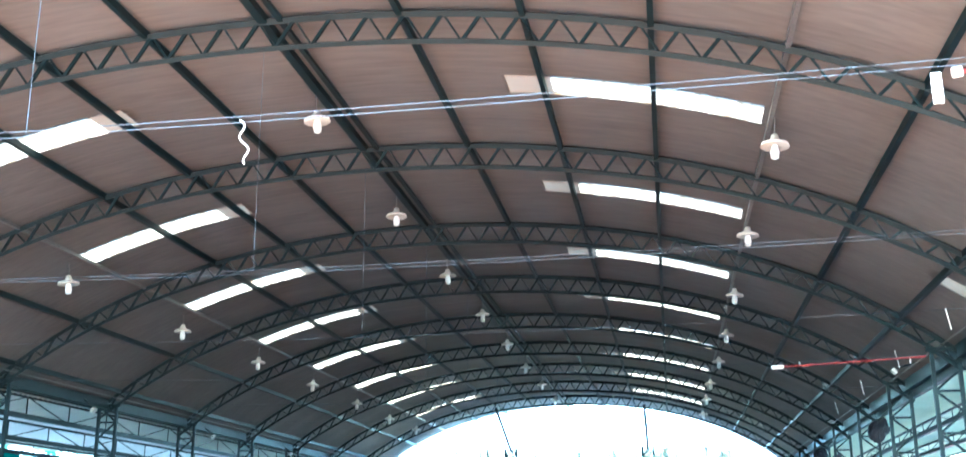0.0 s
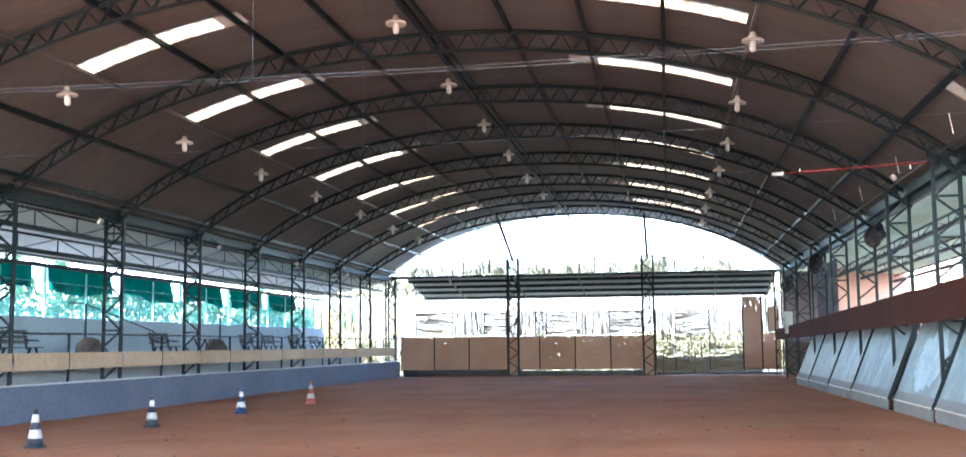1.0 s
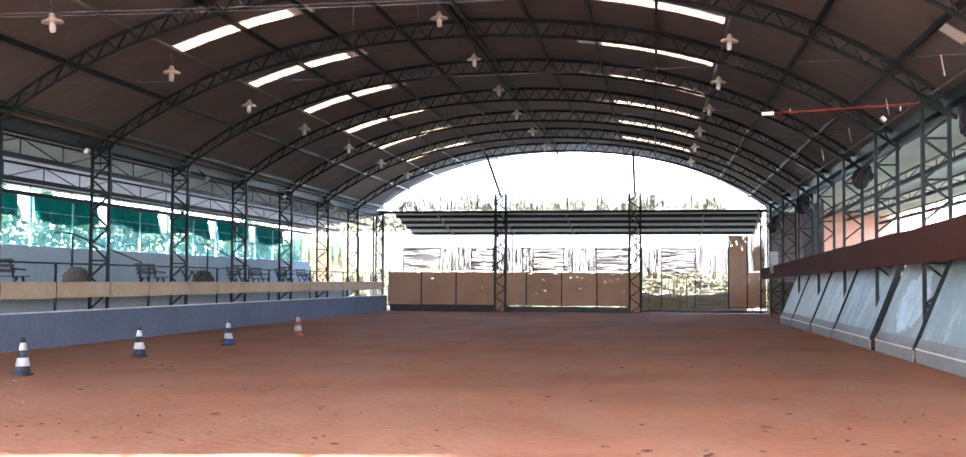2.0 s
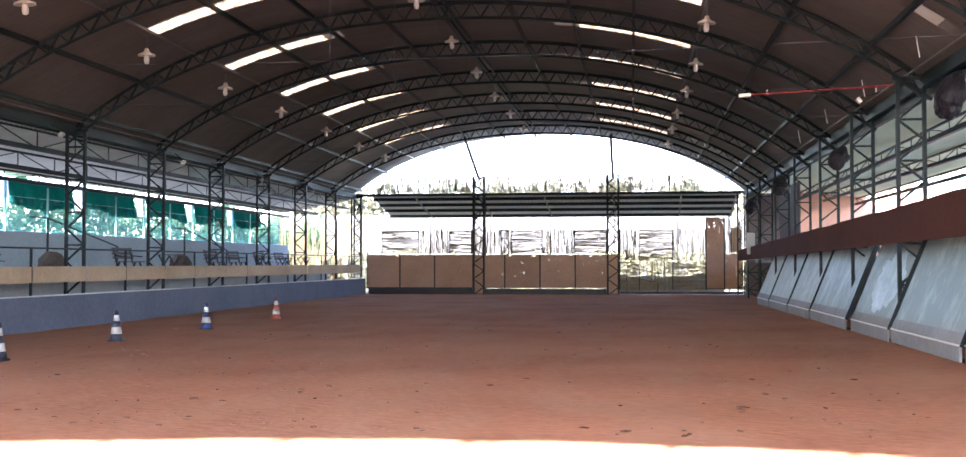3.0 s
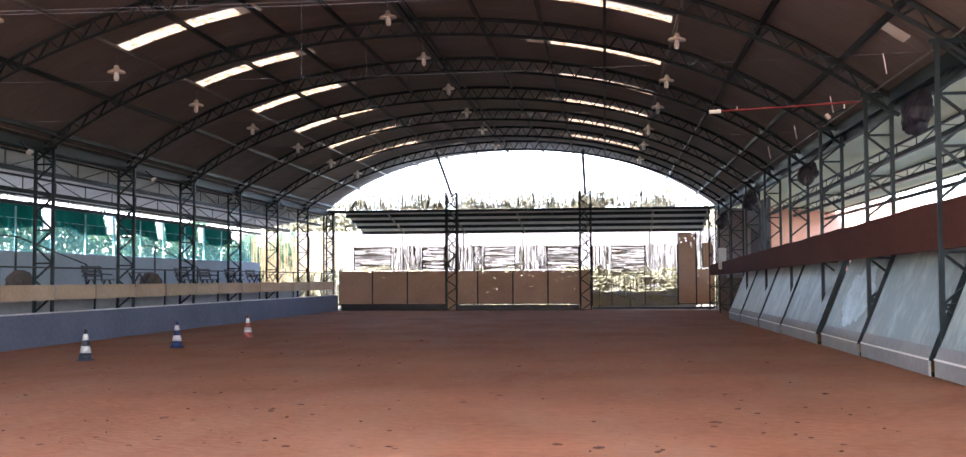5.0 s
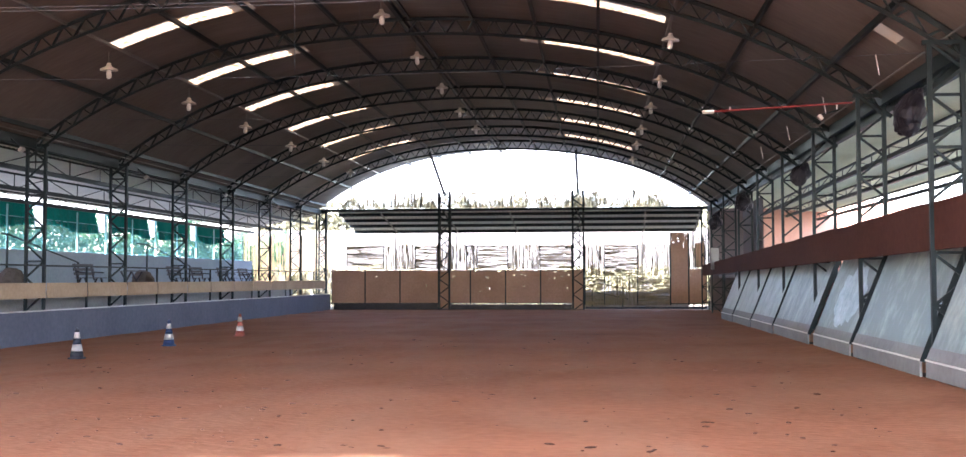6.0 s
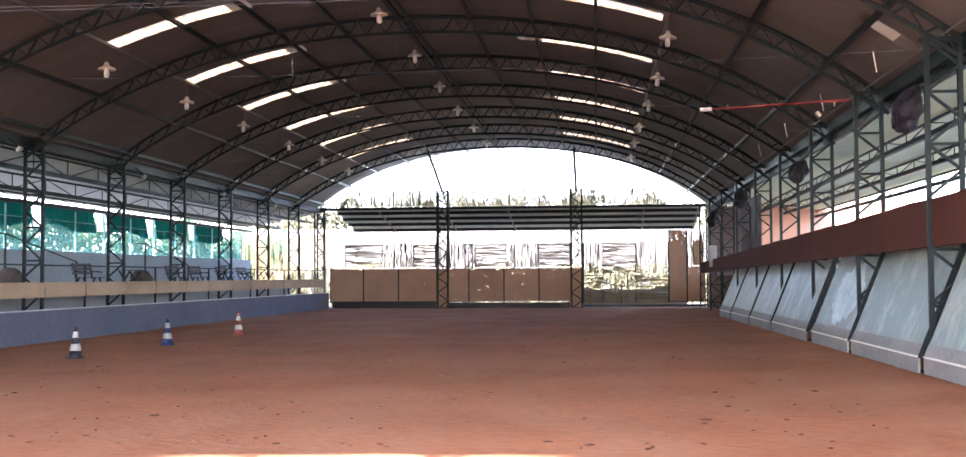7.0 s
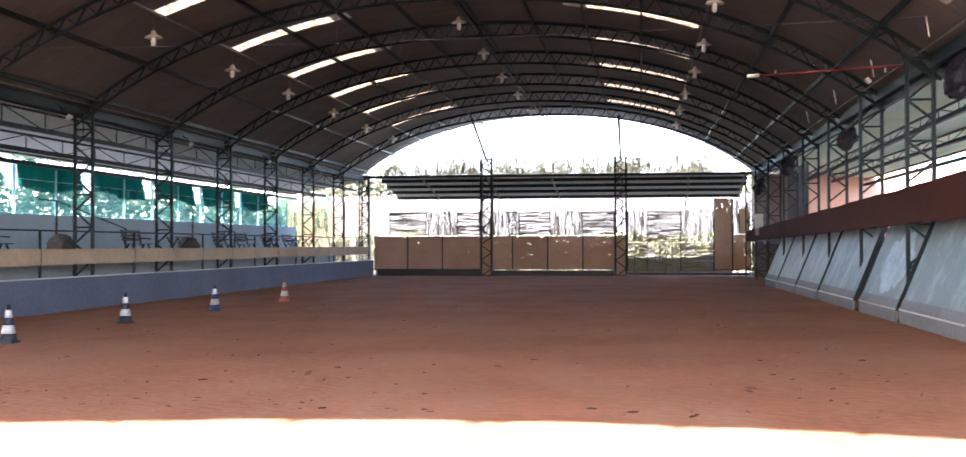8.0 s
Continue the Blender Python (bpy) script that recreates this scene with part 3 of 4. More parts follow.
for y in (38.4, 48.7, 52.0, 55.0):
    picnic_table(y)


def straw_heap(y, r):
    bm = bmesh.new()
    bmesh.ops.create_icosphere(bm, subdivisions=4, radius=r)
    for v in bm.verts:
        v.co *= 1 + 0.12 * noise.noise(v.co * 6) + 0.06 * noise.noise(v.co * 19)
        v.co.z = max(v.co.z, -r * 0.75)
    bmesh.ops.translate(bm, verts=bm.verts[:], vec=(-17.2, y, 1.69 + r * 0.75))
    tagged(part("round_bush", bm, STRAW, None, "round dry brown bush on the terrace"), category="bush", group="bushes on the terrace")


for y in (30.8, 40.2):
    straw_heap(y, 0.42)


def stair_rail(y):
    ob = empty("stair_handrail", -17.8, y, 1.69, "dark sloping pipe handrail on the terrace", "handrail", "stair handrails")
    bar("rail", (-17.8, y, 3.47), (-17.8, y + 4.6, 2.67), 0.05, STEEL, ob, shape="rod")
    bar("rail", (-17.8, y - 1.0, 3.47), (-17.8, y, 3.47), 0.05, STEEL, ob, shape="rod")
    bar("post", (-17.8, y, 1.69), (-17.8, y, 3.47), 0.05, STEEL, ob)
    bar("post", (-17.8, y + 4.6, 1.69), (-17.8, y + 4.6, 2.67), 0.05, STEEL, ob)


for y in (20.5, 31.6, 42.0):
    stair_rail(y)


def curtain(y0, y1):
    bm = bmesh.new()
    nx, nz = 40, 8
    grid = []
    for j in range(nz + 1):
        row = []
        for i in range(nx + 1):
            y = y0 + (y1 - y0) * i / nx
            s = j / nz
            drop = 0.80 + 0.10 * math.sin(i / nx * 5 + y0) + 0.05 * noise.noise((y, 3, 0))
            x = -18.75 + 0.10 * s * math.sin(i * 0.9 + 1.7 * math.sin(y0 + i * 0.21)) + 0.05 * noise.noise((y * 2, s * 2, 1))
            row.append(bm.verts.new((x, y + 0.22 * s, 4.66 - drop * s)))
        grid.append(row)
    for a, b in zip(grid, grid[1:]):
        for i in range(nx):
            bm.faces.new((a[i], a[i + 1], b[i + 1], b[i]))
    ob = tagged(part("shade_curtain", bm, CLOTH, None, "green shade cloth rolled half down under the terrace roof", True), category="curtain", group="curtains of the terrace")
    mod = ob.modifiers.new("thick", "SOLIDIFY")
    mod.thickness = 0.008
    return ob


# Net is added: its pale teal stands for the bright haze over the hedge.
net = empty("wind_net", -18.66, 30, 3.05, "pale teal net added above the terrace wall to haze the hedge", "net")
bm = bmesh.new()
box(bm, -18.685, -18.68, 4.0, 56.5, 3.05, 4.15)
part("netting", bm, NET, net)
for z in (3.08, 4.13):
    bar("cord", (-18.68, 4.0, z), (-18.68, 56.5, z), 0.015, TEAL_LIGHT, net)
for k in range(-6, 4):
    y = 35.35 + 4.72 * k
    curtain(y + 0.3, y + 4.15)
    # White film added in the gap, standing for the glare of the outside there.
    bm = bmesh.new()
    low, top = [bm.verts.new((-18.74, y + a, 3.86 + 0.02 * k)) for k, a in enumerate((-0.36, 0.02, 0.4))], [bm.verts.new((-18.72, y + a, 4.66)) for a in (-0.5, -0.12, 0.28)]
    for k in range(2):
        bm.faces.new((low[k], low[k + 1], top[k + 1], top[k]))
    strip = tagged(part("bright_gap_strip", bm, FILM, None, "white translucent strip added for the overbright gap between two shade curtains"), category="curtain", group="plastic strips of the terrace")
    strip.modifiers.new("thick", "SOLIDIFY").thickness = 0.004
    tagged(bar("terrace_post", (-18.62, y, 3.05), (-18.62, y, 4.6), 0.06, TEAL_LIGHT, None, label="thin pale post on the terrace wall"), category="post", group="posts on the terrace wall")
    tagged(bar("terrace_post", (-18.62, y + 2.4, 3.05), (-18.62, y + 2.4, 4.5), 0.045, TEAL_LIGHT, None, label="thin pale post on the terrace wall"), category="post", group="posts on the terrace wall")


# ---- leaning panels, gallery ----
MAUVE = ramp_mat("mauve_board", (0.08, 0.065, 0.07), (0.12, 0.10, 0.105), 0.8)


def leaning_panel(y0, y1):
    z0 = 0.54 - 0.004 * ((y0 + y1) / 2 - 16)
    ob = empty("leaning_panel", 5.0, (y0 + y1) / 2, z0, "pale grey leaning guard panel with a darker foot strip", "panel", "leaning panels")
    bm = bmesh.new()
    pts = [(4.95, z0 + 0.30), (5.66, z0 + 2.05), (5.70, z0 + 2.05), (4.99, z0 + 0.28)]
    rows = [[bm.verts.new((x, y, z)) for x, z in pts] for y in (y0, y1)]
    for k in range(4):
        bm.faces.new((rows[0][k], rows[0][(k + 1) % 4], rows[1][(k + 1) % 4], rows[1][k]))
    bm.faces.new(rows[0][::-1]), bm.faces.new(rows[1])
    bmesh.ops.recalc_face_normals(bm, faces=bm.faces[:])
    part("sheet", bm, PANEL, ob)
    tilt = lambda s, off: (4.95 + 0.71 * s - 0.927 * off, z0 + 0.30 + 1.75 * s + 0.376 * off)
    bm = bmesh.new()
    rows = [[bm.verts.new((x, y, z)) for x, z in (tilt(0.0, 0.002), tilt(0.10, 0.002), tilt(0.10, 0.012), tilt(0.0, 0.012))] for y in (y0, y1)]
    for k in range(4):
        bm.faces.new((rows[0][k], rows[0][(k + 1) % 4], rows[1][(k + 1) % 4], rows[1][k]))
    bm.faces.new(rows[0][::-1]), bm.faces.new(rows[1])
    bmesh.ops.recalc_face_normals(bm, faces=bm.faces[:])
    part("lower_strip", bm, PANEL_FOOT, ob, "grey lower strip")
    if 22 < y0 < 23:
        bm = bmesh.new()
        ring = []
        for i in range(60):
            a = i * math.tau / 60
            r = 1 + 0.28 * noise.noise((3 * math.cos(a), 3 * math.sin(a), 1)) + 0.12 * noise.noise((9 * math.cos(a), 9 * math.sin(a), 5))
            x, z = tilt(0.52 + 0.36 * r * math.sin(a), 0.004)
            ring.append(bm.verts.new((x, (y0 + y1) / 2 - 0.3 + 1.1 * r * math.cos(a), z)))
        bm.faces.new(ring)
        part("peeled_patch", bm, PEEL, ob, "patch of pale peeling paint")
    boxes("foot_strip", [(4.93, 4.97, y0, y1, z0 + 0.03, z0 + 0.27)], PANEL_FOOT, ob, "grey foot strip")
    boxes("edge_batten", [(4.915, 4.965, y0, y1, z0 + 0.275, z0 + 0.30)], EDGE, ob, "white edge batten")
    for y in (y0 + 0.03, (y0 + y1) / 2, y1 - 0.03):
        bar("strut", (5.03, y, z0 + 0.3), (5.72, y, z0 + 2.0), 0.05, STEEL, ob)
        bar("stay", (5.72, y, z0 + 2.0), (5.9, y, z0 - 0.1), 0.05, STEEL, ob)
    # Dark bar over the sheet's end, so its lit face reads as shade.
    bar("dark_end_cover", (4.965, y0 - 0.016, z0 + 0.26), (5.685, y0 - 0.016, z0 + 2.06), 0.02, STEEL, ob, 0.085)
    # Dark bar that fills the gap beside the panel, in place of shade.
    bar("dark_gap_fill", (5.05, y1 + 0.13, z0 + 0.05), (5.78, y1 + 0.13, z0 + 2.05), 0.23, STEEL, ob, 0.05)
    n = max(2, int((y1 - y0) / 0.9))
    for i in range(n):
        ya = y0 + (y1 - y0) * i / n
        boxes("foot_block", [(5.0, 5.2, ya + 0.02, ya + (y1 - y0) / n - 0.02, z0 - 0.1, z0 + 0.03)], DARK_BROWN, ob)


edges = [8.0, 12.8, 17.62, 22.42, 26.75, 32.1, 36.6, 41.5, 45.3]
for a, b in zip(edges, edges[1:]):
    leaning_panel(a + 0.02, b - 0.3 - (0.4 if abs(b - 26.75) < 0.1 else 0))

long_wall("wall_gallery", 5.14, 5.24, NEAR, 55.0, lambda y: 2.52 - 0.008 * (y - 16.0), lambda y: 3.27 - 0.014 * (y - 16.0) + 0.035 * noise.noise((y * 0.45, 8, 0)), BROWN, "brown painted parapet of the gallery")
# Lower wall is added; its dark brown stands for shade behind the panel gaps.
long_wall("wall_gallery_lower", 7.6, 7.75, NEAR, 57, lambda y: -0.2, lambda y: 2.3, BROWN, "added wall under the gallery, dark brown for the shade there")
long_wall("floor_gallery", 6.15, 12.0, NEAR, 57, lambda y: 2.1, lambda y: 2.25, CONCRETE, "concrete floor of the gallery")
boxes("wall_salmon", [(7.9, 16.0, 58.5, 58.7, 0.3, 6.05)], SALMON, None, "sunlit salmon plastered wall of the next building", 0, "structure")
boxes("wall_corner", [(5.72, 7.9, 57.2, 57.3, 0.3, 5.65)], MAUVE, None, "dark mauve boarded corner between hall and gallery", 0, "structure")
boxes("wall_screen", [(6.16, 6.2, 42.0, 47.5, 3.0, 5.15)], MAUVE, None, "grey mauve board screen beside the gallery", 0, "structure")


def bagged_speaker(x, y, z, r, turn):
    bm = bmesh.new()
    bmesh.ops.create_icosphere(bm, subdivisions=4, radius=r)
    for v in bm.verts:
        v.co.x *= 0.75
        v.co.z *= 1.25
        k = 1 + 0.3 * noise.noise(v.co * 4 + Vector((y, 0, 0))) - 0.25 * abs(noise.noise(Vector((v.co.x * 14, v.co.y * 14, v.co.z * 3))))
        v.co *= k
        if v.co.z > 0.4 * r:
            f = 1 - 0.55 * (v.co.z - 0.4 * r) / r
            v.co.x *= f
            v.co.y *= f
    bmesh.ops.transform(bm, matrix=pose(x, y, z, 20, 15, turn), verts=bm.verts[:])
    ob = empty("bagged_speaker", x, y, z, "loudspeaker wrapped in black plastic hung from the eaves", "speaker", "wrapped speakers")
    part("wrapping", bm, BLACK, ob)
    bar("bracket", (x, y, z + 0.2), (x + 0.7, y, eave(y) + 0.02), 0.05, STEEL, ob)


for y, z, r, t in ((19.2, 4.84, 0.32, 20), (29.2, 4.76, 0.27, 70), (40.2, 4.8, 0.33, 130), (49.8, 4.62, 0.36, 10)):
    bagged_speaker(5.2, y - 0.4, z, r, t)
cab = boxes("wall_box", [(5.0, 5.34, 49.4, 49.6, 2.47, 3.42)], CONCRETE, None, "pale mauve-grey box on a gallery column", 0.02)
tagged(cab, category="box")

# ---- far end ----
for x in (-8.05, -1.0):
    ob = empty("end_column", x, FAR - 0.1, 0.4, "dark steel lattice column of the far end frame", "column", "end columns")
    for a in (-0.28, 0.28):
        bar("leg", (x + a, FAR - 0.1, 0.4), (x + a, FAR - 0.1, 6.7), 0.1, STEEL, ob)
    for i in range(15):
        za, zb = 0.42 + 6.25 * i / 15, 0.42 + 6.25 * (i + 1) / 15
        bar("brace", (x + (0.28 if i % 2 else -0.28), FAR - 0.1, za), (x + (-0.28 if i % 2 else 0.28), FAR - 0.1, zb), 0.055, STEEL, ob)
    for i in range(8):
        za, zb = 0.6 + 6.0 * i / 8, 0.6 + 6.0 * (i + 1) / 8
        bar("brace", (x + (-0.28 if i % 2 else 0.28), FAR + 0.35, za), (x + (0.28 if i % 2 else -0.28), FAR + 0.35, zb), 0.06, STEEL, ob)
    for a in (-0.28, 0.28):
        bar("leg", (x + a, FAR + 0.35, 0.4), (x + a, FAR + 0.35, 6.6), 0.09, STEEL, ob)
    bar("pole", (x, FAR - 0.1, 6.6), (x, BAYS[-2], arch(x, FAR) + 0.1), 0.15, STEEL, ob, shape="rod")
for x in (-14.45, 5.7):
    lattice_column(x, FAR + 0.15, 0.4, 5.8, 0.4, 1 if x > 0 else -1, "dark steel lattice column at the hall's far corner", "corner columns")
for x in (-7.05,):
    bar_ob = lattice_column(x, FAR + 1.5, 0.4, 3.85, 0.4, 1, "thin lattice post behind the bamboo screen", "screen posts")

boxes("end_sill", [(-14.0, -8.4, FAR - 0.06, FAR + 0.06, 0.4, 0.8), (-7.7, -1.35, FAR - 0.06, FAR + 0.06, 0.4, 0.75), (-0.65, 5.6, FAR - 0.06, FAR + 0.06, 0.5, 0.62)], BLACK, None, "dark steel sill along the far end", 0, "structure")
boxes("end_beam", [(-14.7, 5.95, FAR - 0.1, FAR + 0.02, 5.66, 5.8)], STEEL, None, "dark steel beam across the far end", 0, "structure")


def split_sheet(x0, x1, z0, z1, parent, slits):
    """A thin board with small splits and knot holes, thickest near its top edge."""
    nx, nz = 50, 54
    bm = bmesh.new()
    grid = [[bm.verts.new((x0 + (x1 - x0) * i / nx, FAR - 0.012, z0 + (z1 - z0) * j / nz)) for i in range(nx + 1)] for j in range(nz + 1)]
    gone = set()
    for k in range(slits):
        j = nz - 1 - int(nz * 0.75 * random.random() ** 1.8)
        i = random.randrange(1, nx - 2)
        tall = random.random() < 0.3
        for m in range(random.randint(1, 5)):
            gone.add((min(nz - 1, j + m), i) if tall else (j, min(nx - 2, i + m)))
    for j in range(nz):
        for i in range(nx):
            if (j, i) not in gone:
                bm.faces.new((grid[j][i], grid[j][i + 1], grid[j + 1][i + 1], grid[j + 1][i]))
    ob = part("sheet", bm, BOARD, parent)
    mod = ob.modifiers.new("thick", "SOLIDIFY")
    mod.thickness, mod.offset = 0.024, -1


def board_panel(x0, x1, z0, z1, slits=6):
    ob = empty("board_panel", (x0 + x1) / 2, FAR, z0, "brown plywood panel in a dark frame", "panel", "brown end panels")
    split_sheet(x0 + 0.03, x1 - 0.03, z0, z1, ob, slits)
    for x in (x0 + 0.015, x1 - 0.015):
        boxes("stile", [(x - 0.02, x + 0.02, FAR - 0.03, FAR + 0.03, z0 - 0.1, z1 + 0.02)], STEEL, ob)
    boxes("rail", [(x0 + 0.035, x1 - 0.035, FAR - 0.028, FAR + 0.028, z0 - 0.04, z0 - 0.003)], STEEL, ob)


random.seed(21)
for x0, x1 in ((-14.12, -12.3), (-12.3, -10.42), (-10.42, -8.3), (-7.8, -6.67), (-6.67, -4.81), (-4.81, -2.97), (-2.97, -1.3)):
    board_panel(x0, x1, 0.82, 2.54, 1 if x0 < -8 else 11)
board_panel(3.74, 4.67, 0.8, 4.45, 10)
board_panel(4.67, 5.6, 0.8, 2.6, 9)
board_panel(5.0, 5.5, 2.66, 3.9, 2)
for x0, x1 in ((-8.3, -7.8), (-1.3, -0.68)):
    board_panel(x0, x1, 0.5, 2.54, 2)

random.seed(9)


def bamboo_panel(x0, x1, z0, z1, upright, gap, label, top=0.0, y=FAR):
    """Bamboo canes lashed on a frame, with uneven gaps."""
    ob = empty("bamboo_panel", (x0 + x1) / 2, y, z0, label, "screen", "bamboo screens")
    high = z1 if callable(z1) else lambda x: z1
    bm = bmesh.new()
    p = (x0 if upright else z0) + 0.02
    end = x1 if upright else high(x0)
    a0, a1 = (z0, None) if upright else (x0, x1)
    while p < end - 0.02:
        r = random.uniform(0.010, 0.02)
        last = high(p) + random.uniform(-0.1, 0.12) * (1 + top) if upright else a1
        span = last - a0
        cuts = sorted([0.0, 1.0] + [random.uniform(0.15, 0.85) for k in range(2 if span > 0.6 else 1)])
        slant = random.uniform(-0.03, 0.03)
        for f0, f1 in zip(cuts, cuts[1:]):
            if random.random() < gap:
                continue
            j, off = random.uniform(-0.015, 0.015), random.uniform(-0.006, 0.006)
            ends = []
            for f in (f0, f1):
                q = p + off + slant * f
                ends.append(Vector((q, y + j, a0 + span * f)) if upright else Vector((a0 + span * f, y + j, q)))
            tube(bm, ends, r, 4)
        p += r * random.uniform(1.6, 2.1)
    part("cane_infill", bm, BAMBOO, ob, kind="stuff")
    for x in (x0, x1):
        boxes("stile", [(x - 0.02, x + 0.02, y - 0.035, y + 0.035, z0, max(z0 + 0.1, high(x)))], STEEL, ob)
    return ob


V, Hz = "bamboo cane screen with upright canes", "bamboo cane screen with level canes"
for x0, x1, up in ((-13.3, -11.3, False), (-11.3, -9.6, True), (-9.6, -8.45, False), (-8.45, -7.6, True), (-7.6, -6.3, True), (-6.3, -4.7, False), (-4.7, -3.0, True), (-3.0, -1.35, False)):
    bamboo_panel(x0, x1, 2.58, 3.84, up, 0.26 if up else 0.24, V if up else Hz)
for x0, x1, up in ((-0.65, 0.35, True), (0.35, 2.05, False), (2.05, 3.72, True)):
    bamboo_panel(x0, x1, 2.22, 3.84, up, 0.24, V if up else Hz)
    bamboo_panel(x0, x1, 0.72, 2.20, not up, 0.2, Hz if up else V)
bamboo_panel(4.7, 5.55, 2.62, 4.4, True, 0.3, V)
edge_top = lambda x: min(6.68, 5.84 + 0.72 * (x + 13.85), 6.72 if x < 3.2 else 6.72 - 0.5 * (x - 3.2))
xs = [-13.8, -12.6, -10.9, -9.3, -7.75, -6.1, -4.5, -2.9, -1.3, 0.4, 1.9, 3.2, 4.9]
for x0, x1 in zip(xs, xs[1:]):
    bamboo_panel(x0, x1, 5.82, edge_top, True, 0.07, "row of thin upright bamboo canes above the beam", top=-0.4)
for x0, x1 in ((-20.5, -18.8), (-18.8, -17.0), (-17.0, -15.0)):
    bamboo_panel(x0, x1, 0.4, 4.6, True, 0.45, "tall bamboo cane fence beyond the terrace", y=62.0)
hand = empty("ramp_handrail", 0.7, FAR + 0.8, 0.4, "dark ramp handrail behind the bamboo screen", "handrail")
bar("rail", (-0.3, FAR + 0.8, 1.9), (1.6, FAR + 0.8, 1.5), 0.05, STEEL, hand)
bar("rail", (-0.3, FAR + 0.8, 1.4), (1.6, FAR + 0.8, 1.0), 0.05, STEEL, hand)
for x in (-0.3, 1.3):
    bar("post", (x, FAR + 0.8, 0.4), (x, FAR + 0.8, 1.7), 0.05, STEEL, hand)

# lean-to roof behind the far frame
bm = bmesh.new()
n = 190
rows = []
for i in range(n + 1):
    x = -13.9 + 19.4 * i / n
    w = 0.015 * (1 if i % 2 else -1)
    rows.append([bm.verts.new((x, y, z + w)) for y, z in ((FAR + 0.1, 5.74), (60.0, 5.28), (62.3, 4.86))])
for a, b in zip(rows, rows[1:]):
    for k in range(2):
        bm.faces.new((a[k], a[k + 1], b[k + 1], b[k]))
ob = part("ceiling_lean_to", bm, ANNEX, None, "pale corrugated lean-to roof behind the far end", kind="structure")
mod = ob.modifiers.new("thick", "SOLIDIFY")
mod.thickness = 0.012
ob = empty("lean_to_frame", -4, 60, 4.6, "dark purlins and rafters of the lean-to roof", "roof frame", "", "structure")
for y, z in ((58.2, 5.53), (59.4, 5.29), (60.7, 5.05), (62.1, 4.79)):
    bar("purlin", (-13.9, y, z), (5.5, y, z), 0.09, STEEL, ob, 0.17)
for x in (-11.5, -8.0, -4.6, -1.0, 2.5, 5.3):
    bar("rafter", (x, FAR + 0.1, 5.58), (x + 0.1, 62.3, 4.7), 0.06, STEEL_LIGHT, ob)
    bar("post", (x, 62.0, 0.4), (x, 62.0, 4.74), 0.06, STEEL_LIGHT, ob)

# ---- planting outside ----
def leafy(name, x0, x1, y0, y1, z0, z1, count, size, label, category, seed, material=None):
    rng = np.random.default_rng(seed)
    verts, faces = [], []
    for i in range(count):
        x, y = rng.uniform(x0, x1), rng.uniform(y0, y1)
        top = z1 * (0.8 + 0.25 * noise.noise((x * 0.35, y * 0.35, seed)) + 0.1 * noise.noise((x * 1.3, y * 1.3, seed)))
        z = z0 + (top - z0) * rng.uniform(0, 1) ** 0.8
        if noise.noise((x * 0.9, y * 0.9, z * 0.9)) < -0.28:
            continue
        a, b = Vector(rng.normal(size=3)).normalized(), Vector(rng.normal(size=3)).normalized()
        s = size * rng.uniform(0.6, 1.4)
        c = Vector((x, y, z))
        k = len(verts)
        verts += [c - a * s, c + b * s * 0.45, c + a * s, c - b * s * 0.45]
        faces.append((k, k + 1, k + 2, k + 3))
    me = bpy.data.meshes.new(name)
    me.from_pydata([tuple(v) for v in verts], [], faces)
    me.materials.append(material or LEAF)
    return tagged(new(name, me), label, category, "", "stuff")


leafy("hedge", -22.5, -21.5, 15, 75, 0.3, 5.9, 42000, 0.15, "dense green hedge behind the terrace", "hedge", 3)
bm = bmesh.new()
rows = []
for i in range(41):
    x = -1.5 + 6.4 * i / 40
    rows.append([bm.verts.new((x, 60.3 + 0.35 * k + 0.1 * noise.noise((x, k, 2)), h * (0.8 + 0.25 * noise.noise((x * 0.7, k, 4))))) for k, h in enumerate((0.4, 1.2, 1.6, 1.7, 0.4))])
for a, b in zip(rows, rows[1:]):
    for k in range(4):
        bm.faces.new((a[k], b[k], b[k + 1], a[k + 1]))
tagged(part("earth_bank", bm, EARTH, None, "low bank of pale earth behind the bamboo screen", True), category="bank")
# Hedge is added as a less bright backdrop for the lower canes.
leafy("hedge", -24, 14, 70.5, 73, 0.3, 3.3, 22000, 0.17, "dry hedge added beyond the far end as a less bright backdrop", "hedge", 7, PALE_LEAF)
# Tree row is stretched to full width to block sky glare behind the canes.
leafy("tree_row", -26, 16, 81, 86, 3.0, 9.1, 54000, 0.24, "row of sunlit trees far beyond the hall, extended to dim the sky", "trees", 11, FAR_LEAF)
# Wall is added: a grey backdrop that keeps the canes from washing out.
boxes("wall_backdrop", [(-26, 16, 75, 75.3, 0.3, 5.45)], WALL_GREY, None, "grey backdrop wall added beyond the far end to hold down glare", 0, "structure")
leafy("hedge", 18, 22, 10, 75, 0.3, 4.6, 12000, 0.22, "green hedge beside the gallery", "hedge", 5)


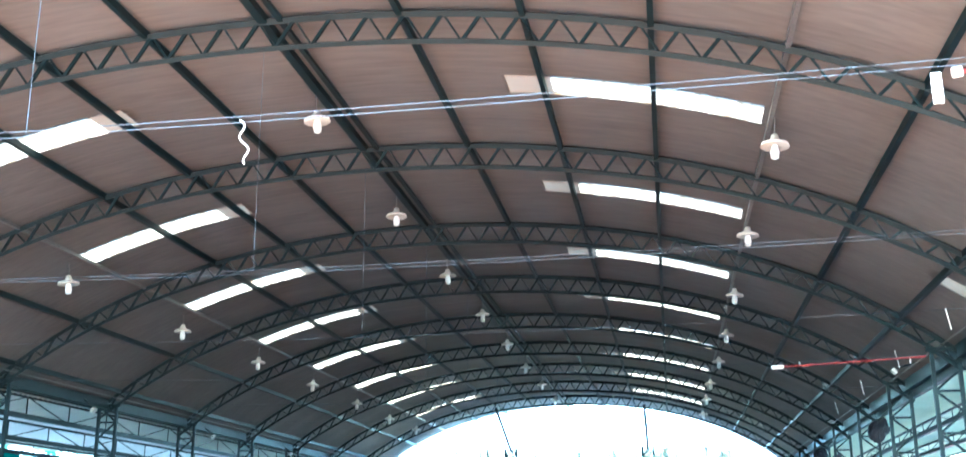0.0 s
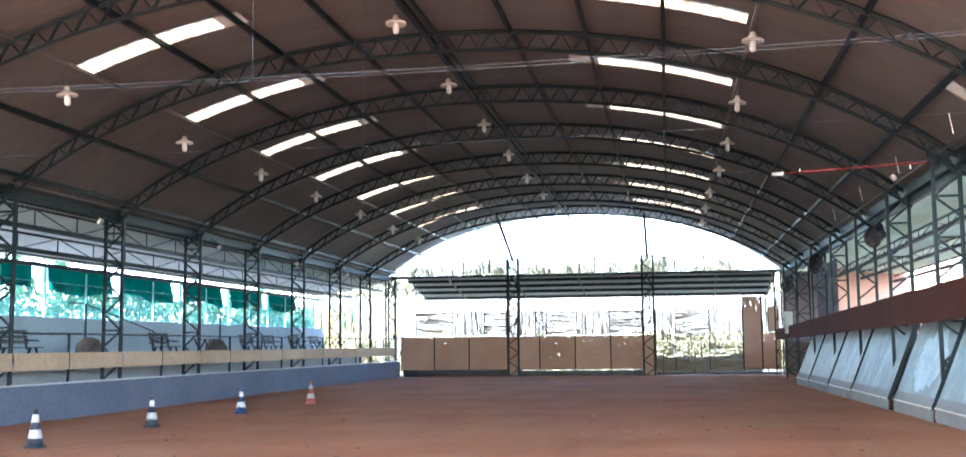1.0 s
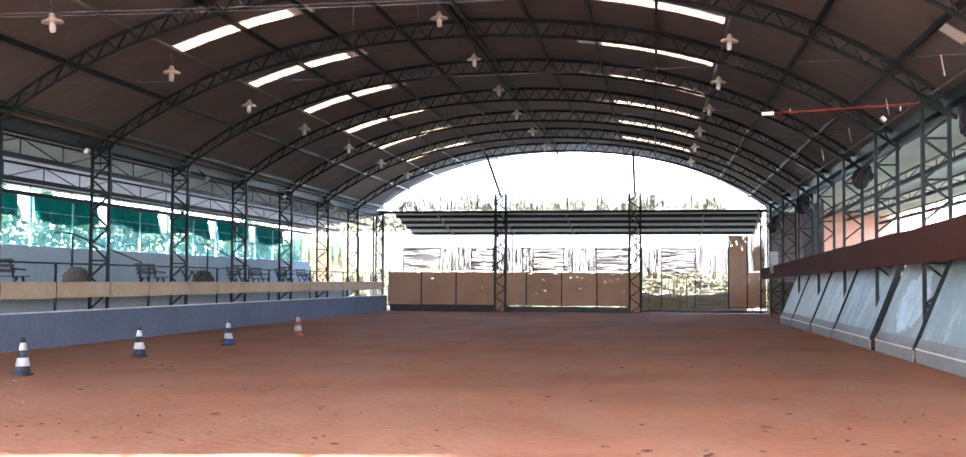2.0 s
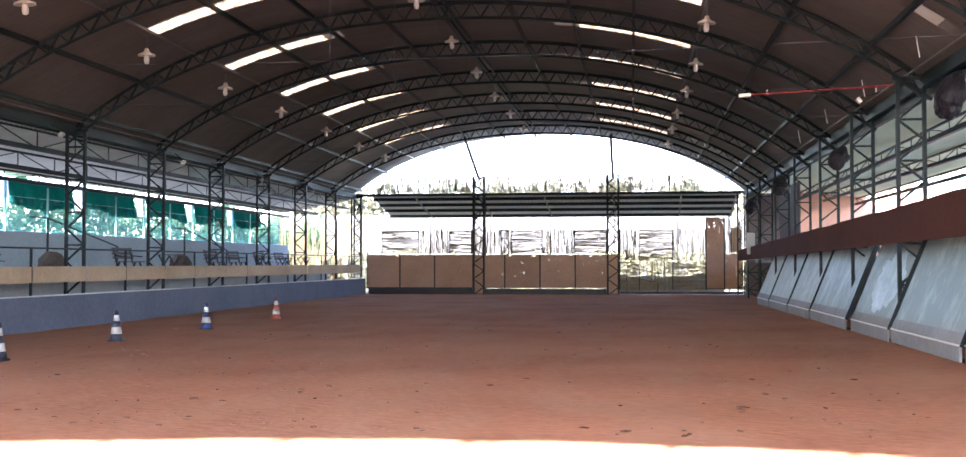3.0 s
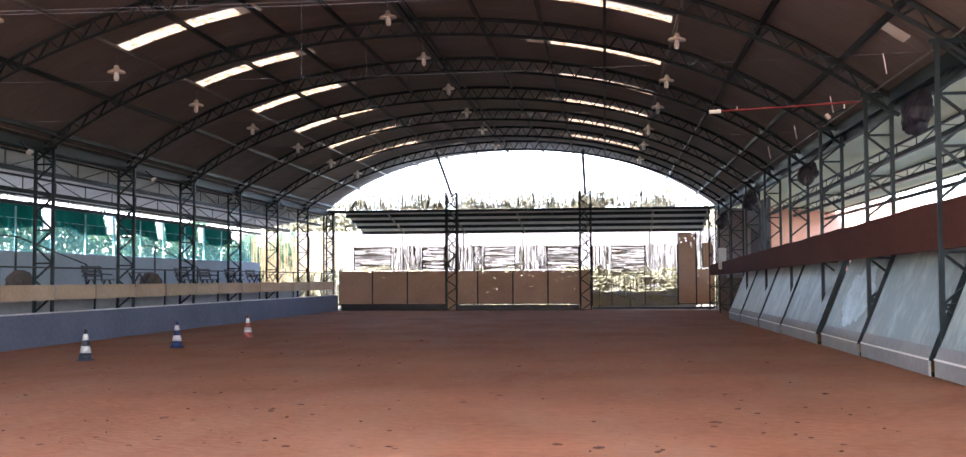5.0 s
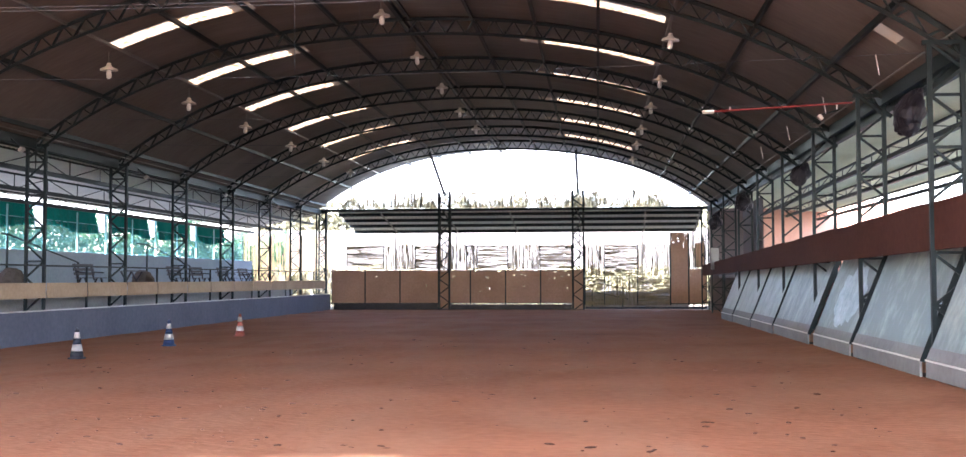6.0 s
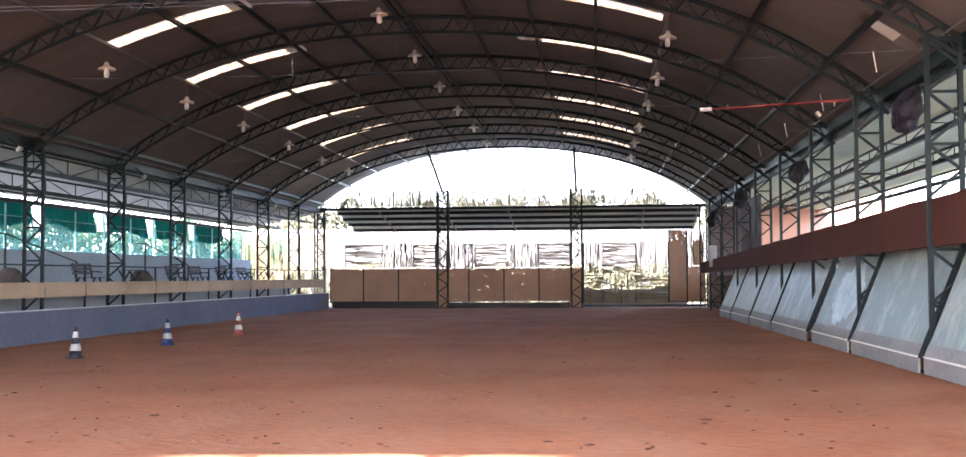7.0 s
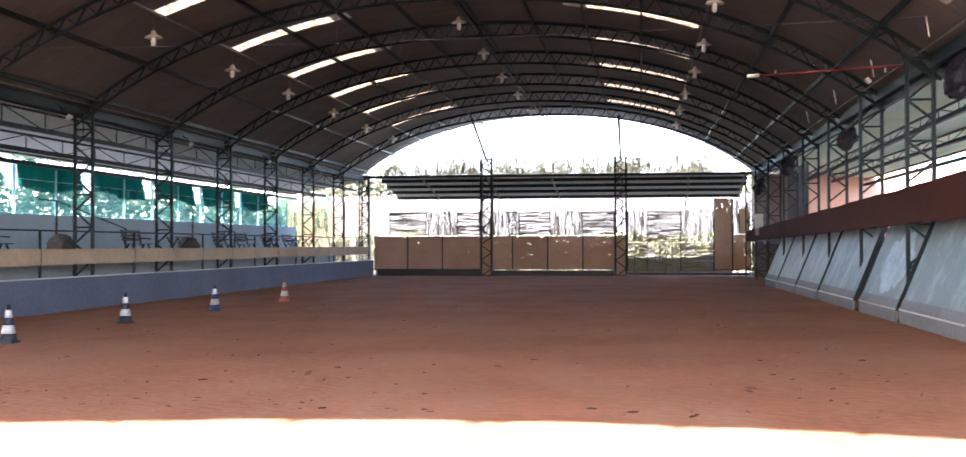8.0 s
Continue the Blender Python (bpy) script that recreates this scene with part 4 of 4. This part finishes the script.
# ---- traffic cones ----
def cone(x, y, material, label, h=0.64):
    z = fall(y) + 0.005
    ob = empty("traffic_cone", x, y, z, label, "cone", "cones in a row")
    bm = bmesh.new()
    box(bm, x - 0.14, x + 0.14, y - 0.14, y + 0.14, z, z + 0.035)
    bmesh.ops.bevel(bm, geom=bm.edges[:], offset=0.012, segments=2, affect="EDGES")
    part("base", bm, material, ob)
    at = lambda t: 0.145 - 0.115 * t
    cuts = [(0.035 / h, 0.25, material, "lower_band"), (0.25, 0.47, CONE_WHITE, "white_band"), (0.47, 0.66, material, "middle_band"), (0.66, 0.86, CONE_WHITE, "white_band"), (0.86, 1.0, material, "tip")]
    for a, b, m, name in cuts:
        bm = bmesh.new()
        lathe(bm, [(at(a), a * h), (at(b), b * h)], x, y, z, 20)
        part(name, bm, m, ob, "dusty white band" if m is CONE_WHITE else "", True)


cone(-10.44, 17.03, CHAR, "black and white banded traffic cone on the sand")
cone(-10.65, 21.66, CHAR, "black and white banded traffic cone on the sand")
cone(-10.44, 26.0, NAVY, "blue and white banded traffic cone on the sand")
cone(-10.18, 30.59, ORANGE, "red and white banded traffic cone on the sand")

# ---- clods and hoof marks ----
rng = np.random.default_rng(2)
bm = bmesh.new()
for i in range(620):
    y = 10.5 + 24 * rng.uniform() ** 1.9
    x = rng.uniform(-9 - y * 0.1, 4.6)
    if noise.noise((x * 0.5, y * 0.5, 3)) < -0.05 and rng.uniform() < 0.75:
        continue
    r = rng.uniform(0.005, 0.017)
    m = pose(x, y, fall(y) + r * 0.3, 0, 0, rng.uniform(-40, 40)) @ Matrix.Diagonal((r * rng.uniform(1, 4.5), r, r * 0.7, 1))
    bmesh.ops.create_icosphere(bm, subdivisions=1, radius=1, matrix=m)
CLOD = ramp_mat("dark_clod", (0.06, 0.03, 0.02), (0.14, 0.07, 0.05), 0.95, 0, 3, 20, 0.2, 0.1)
tagged(part("clods", bm, CLOD, None, "small dark clods and droppings scattered on the sand", kind="stuff"), category="clods")
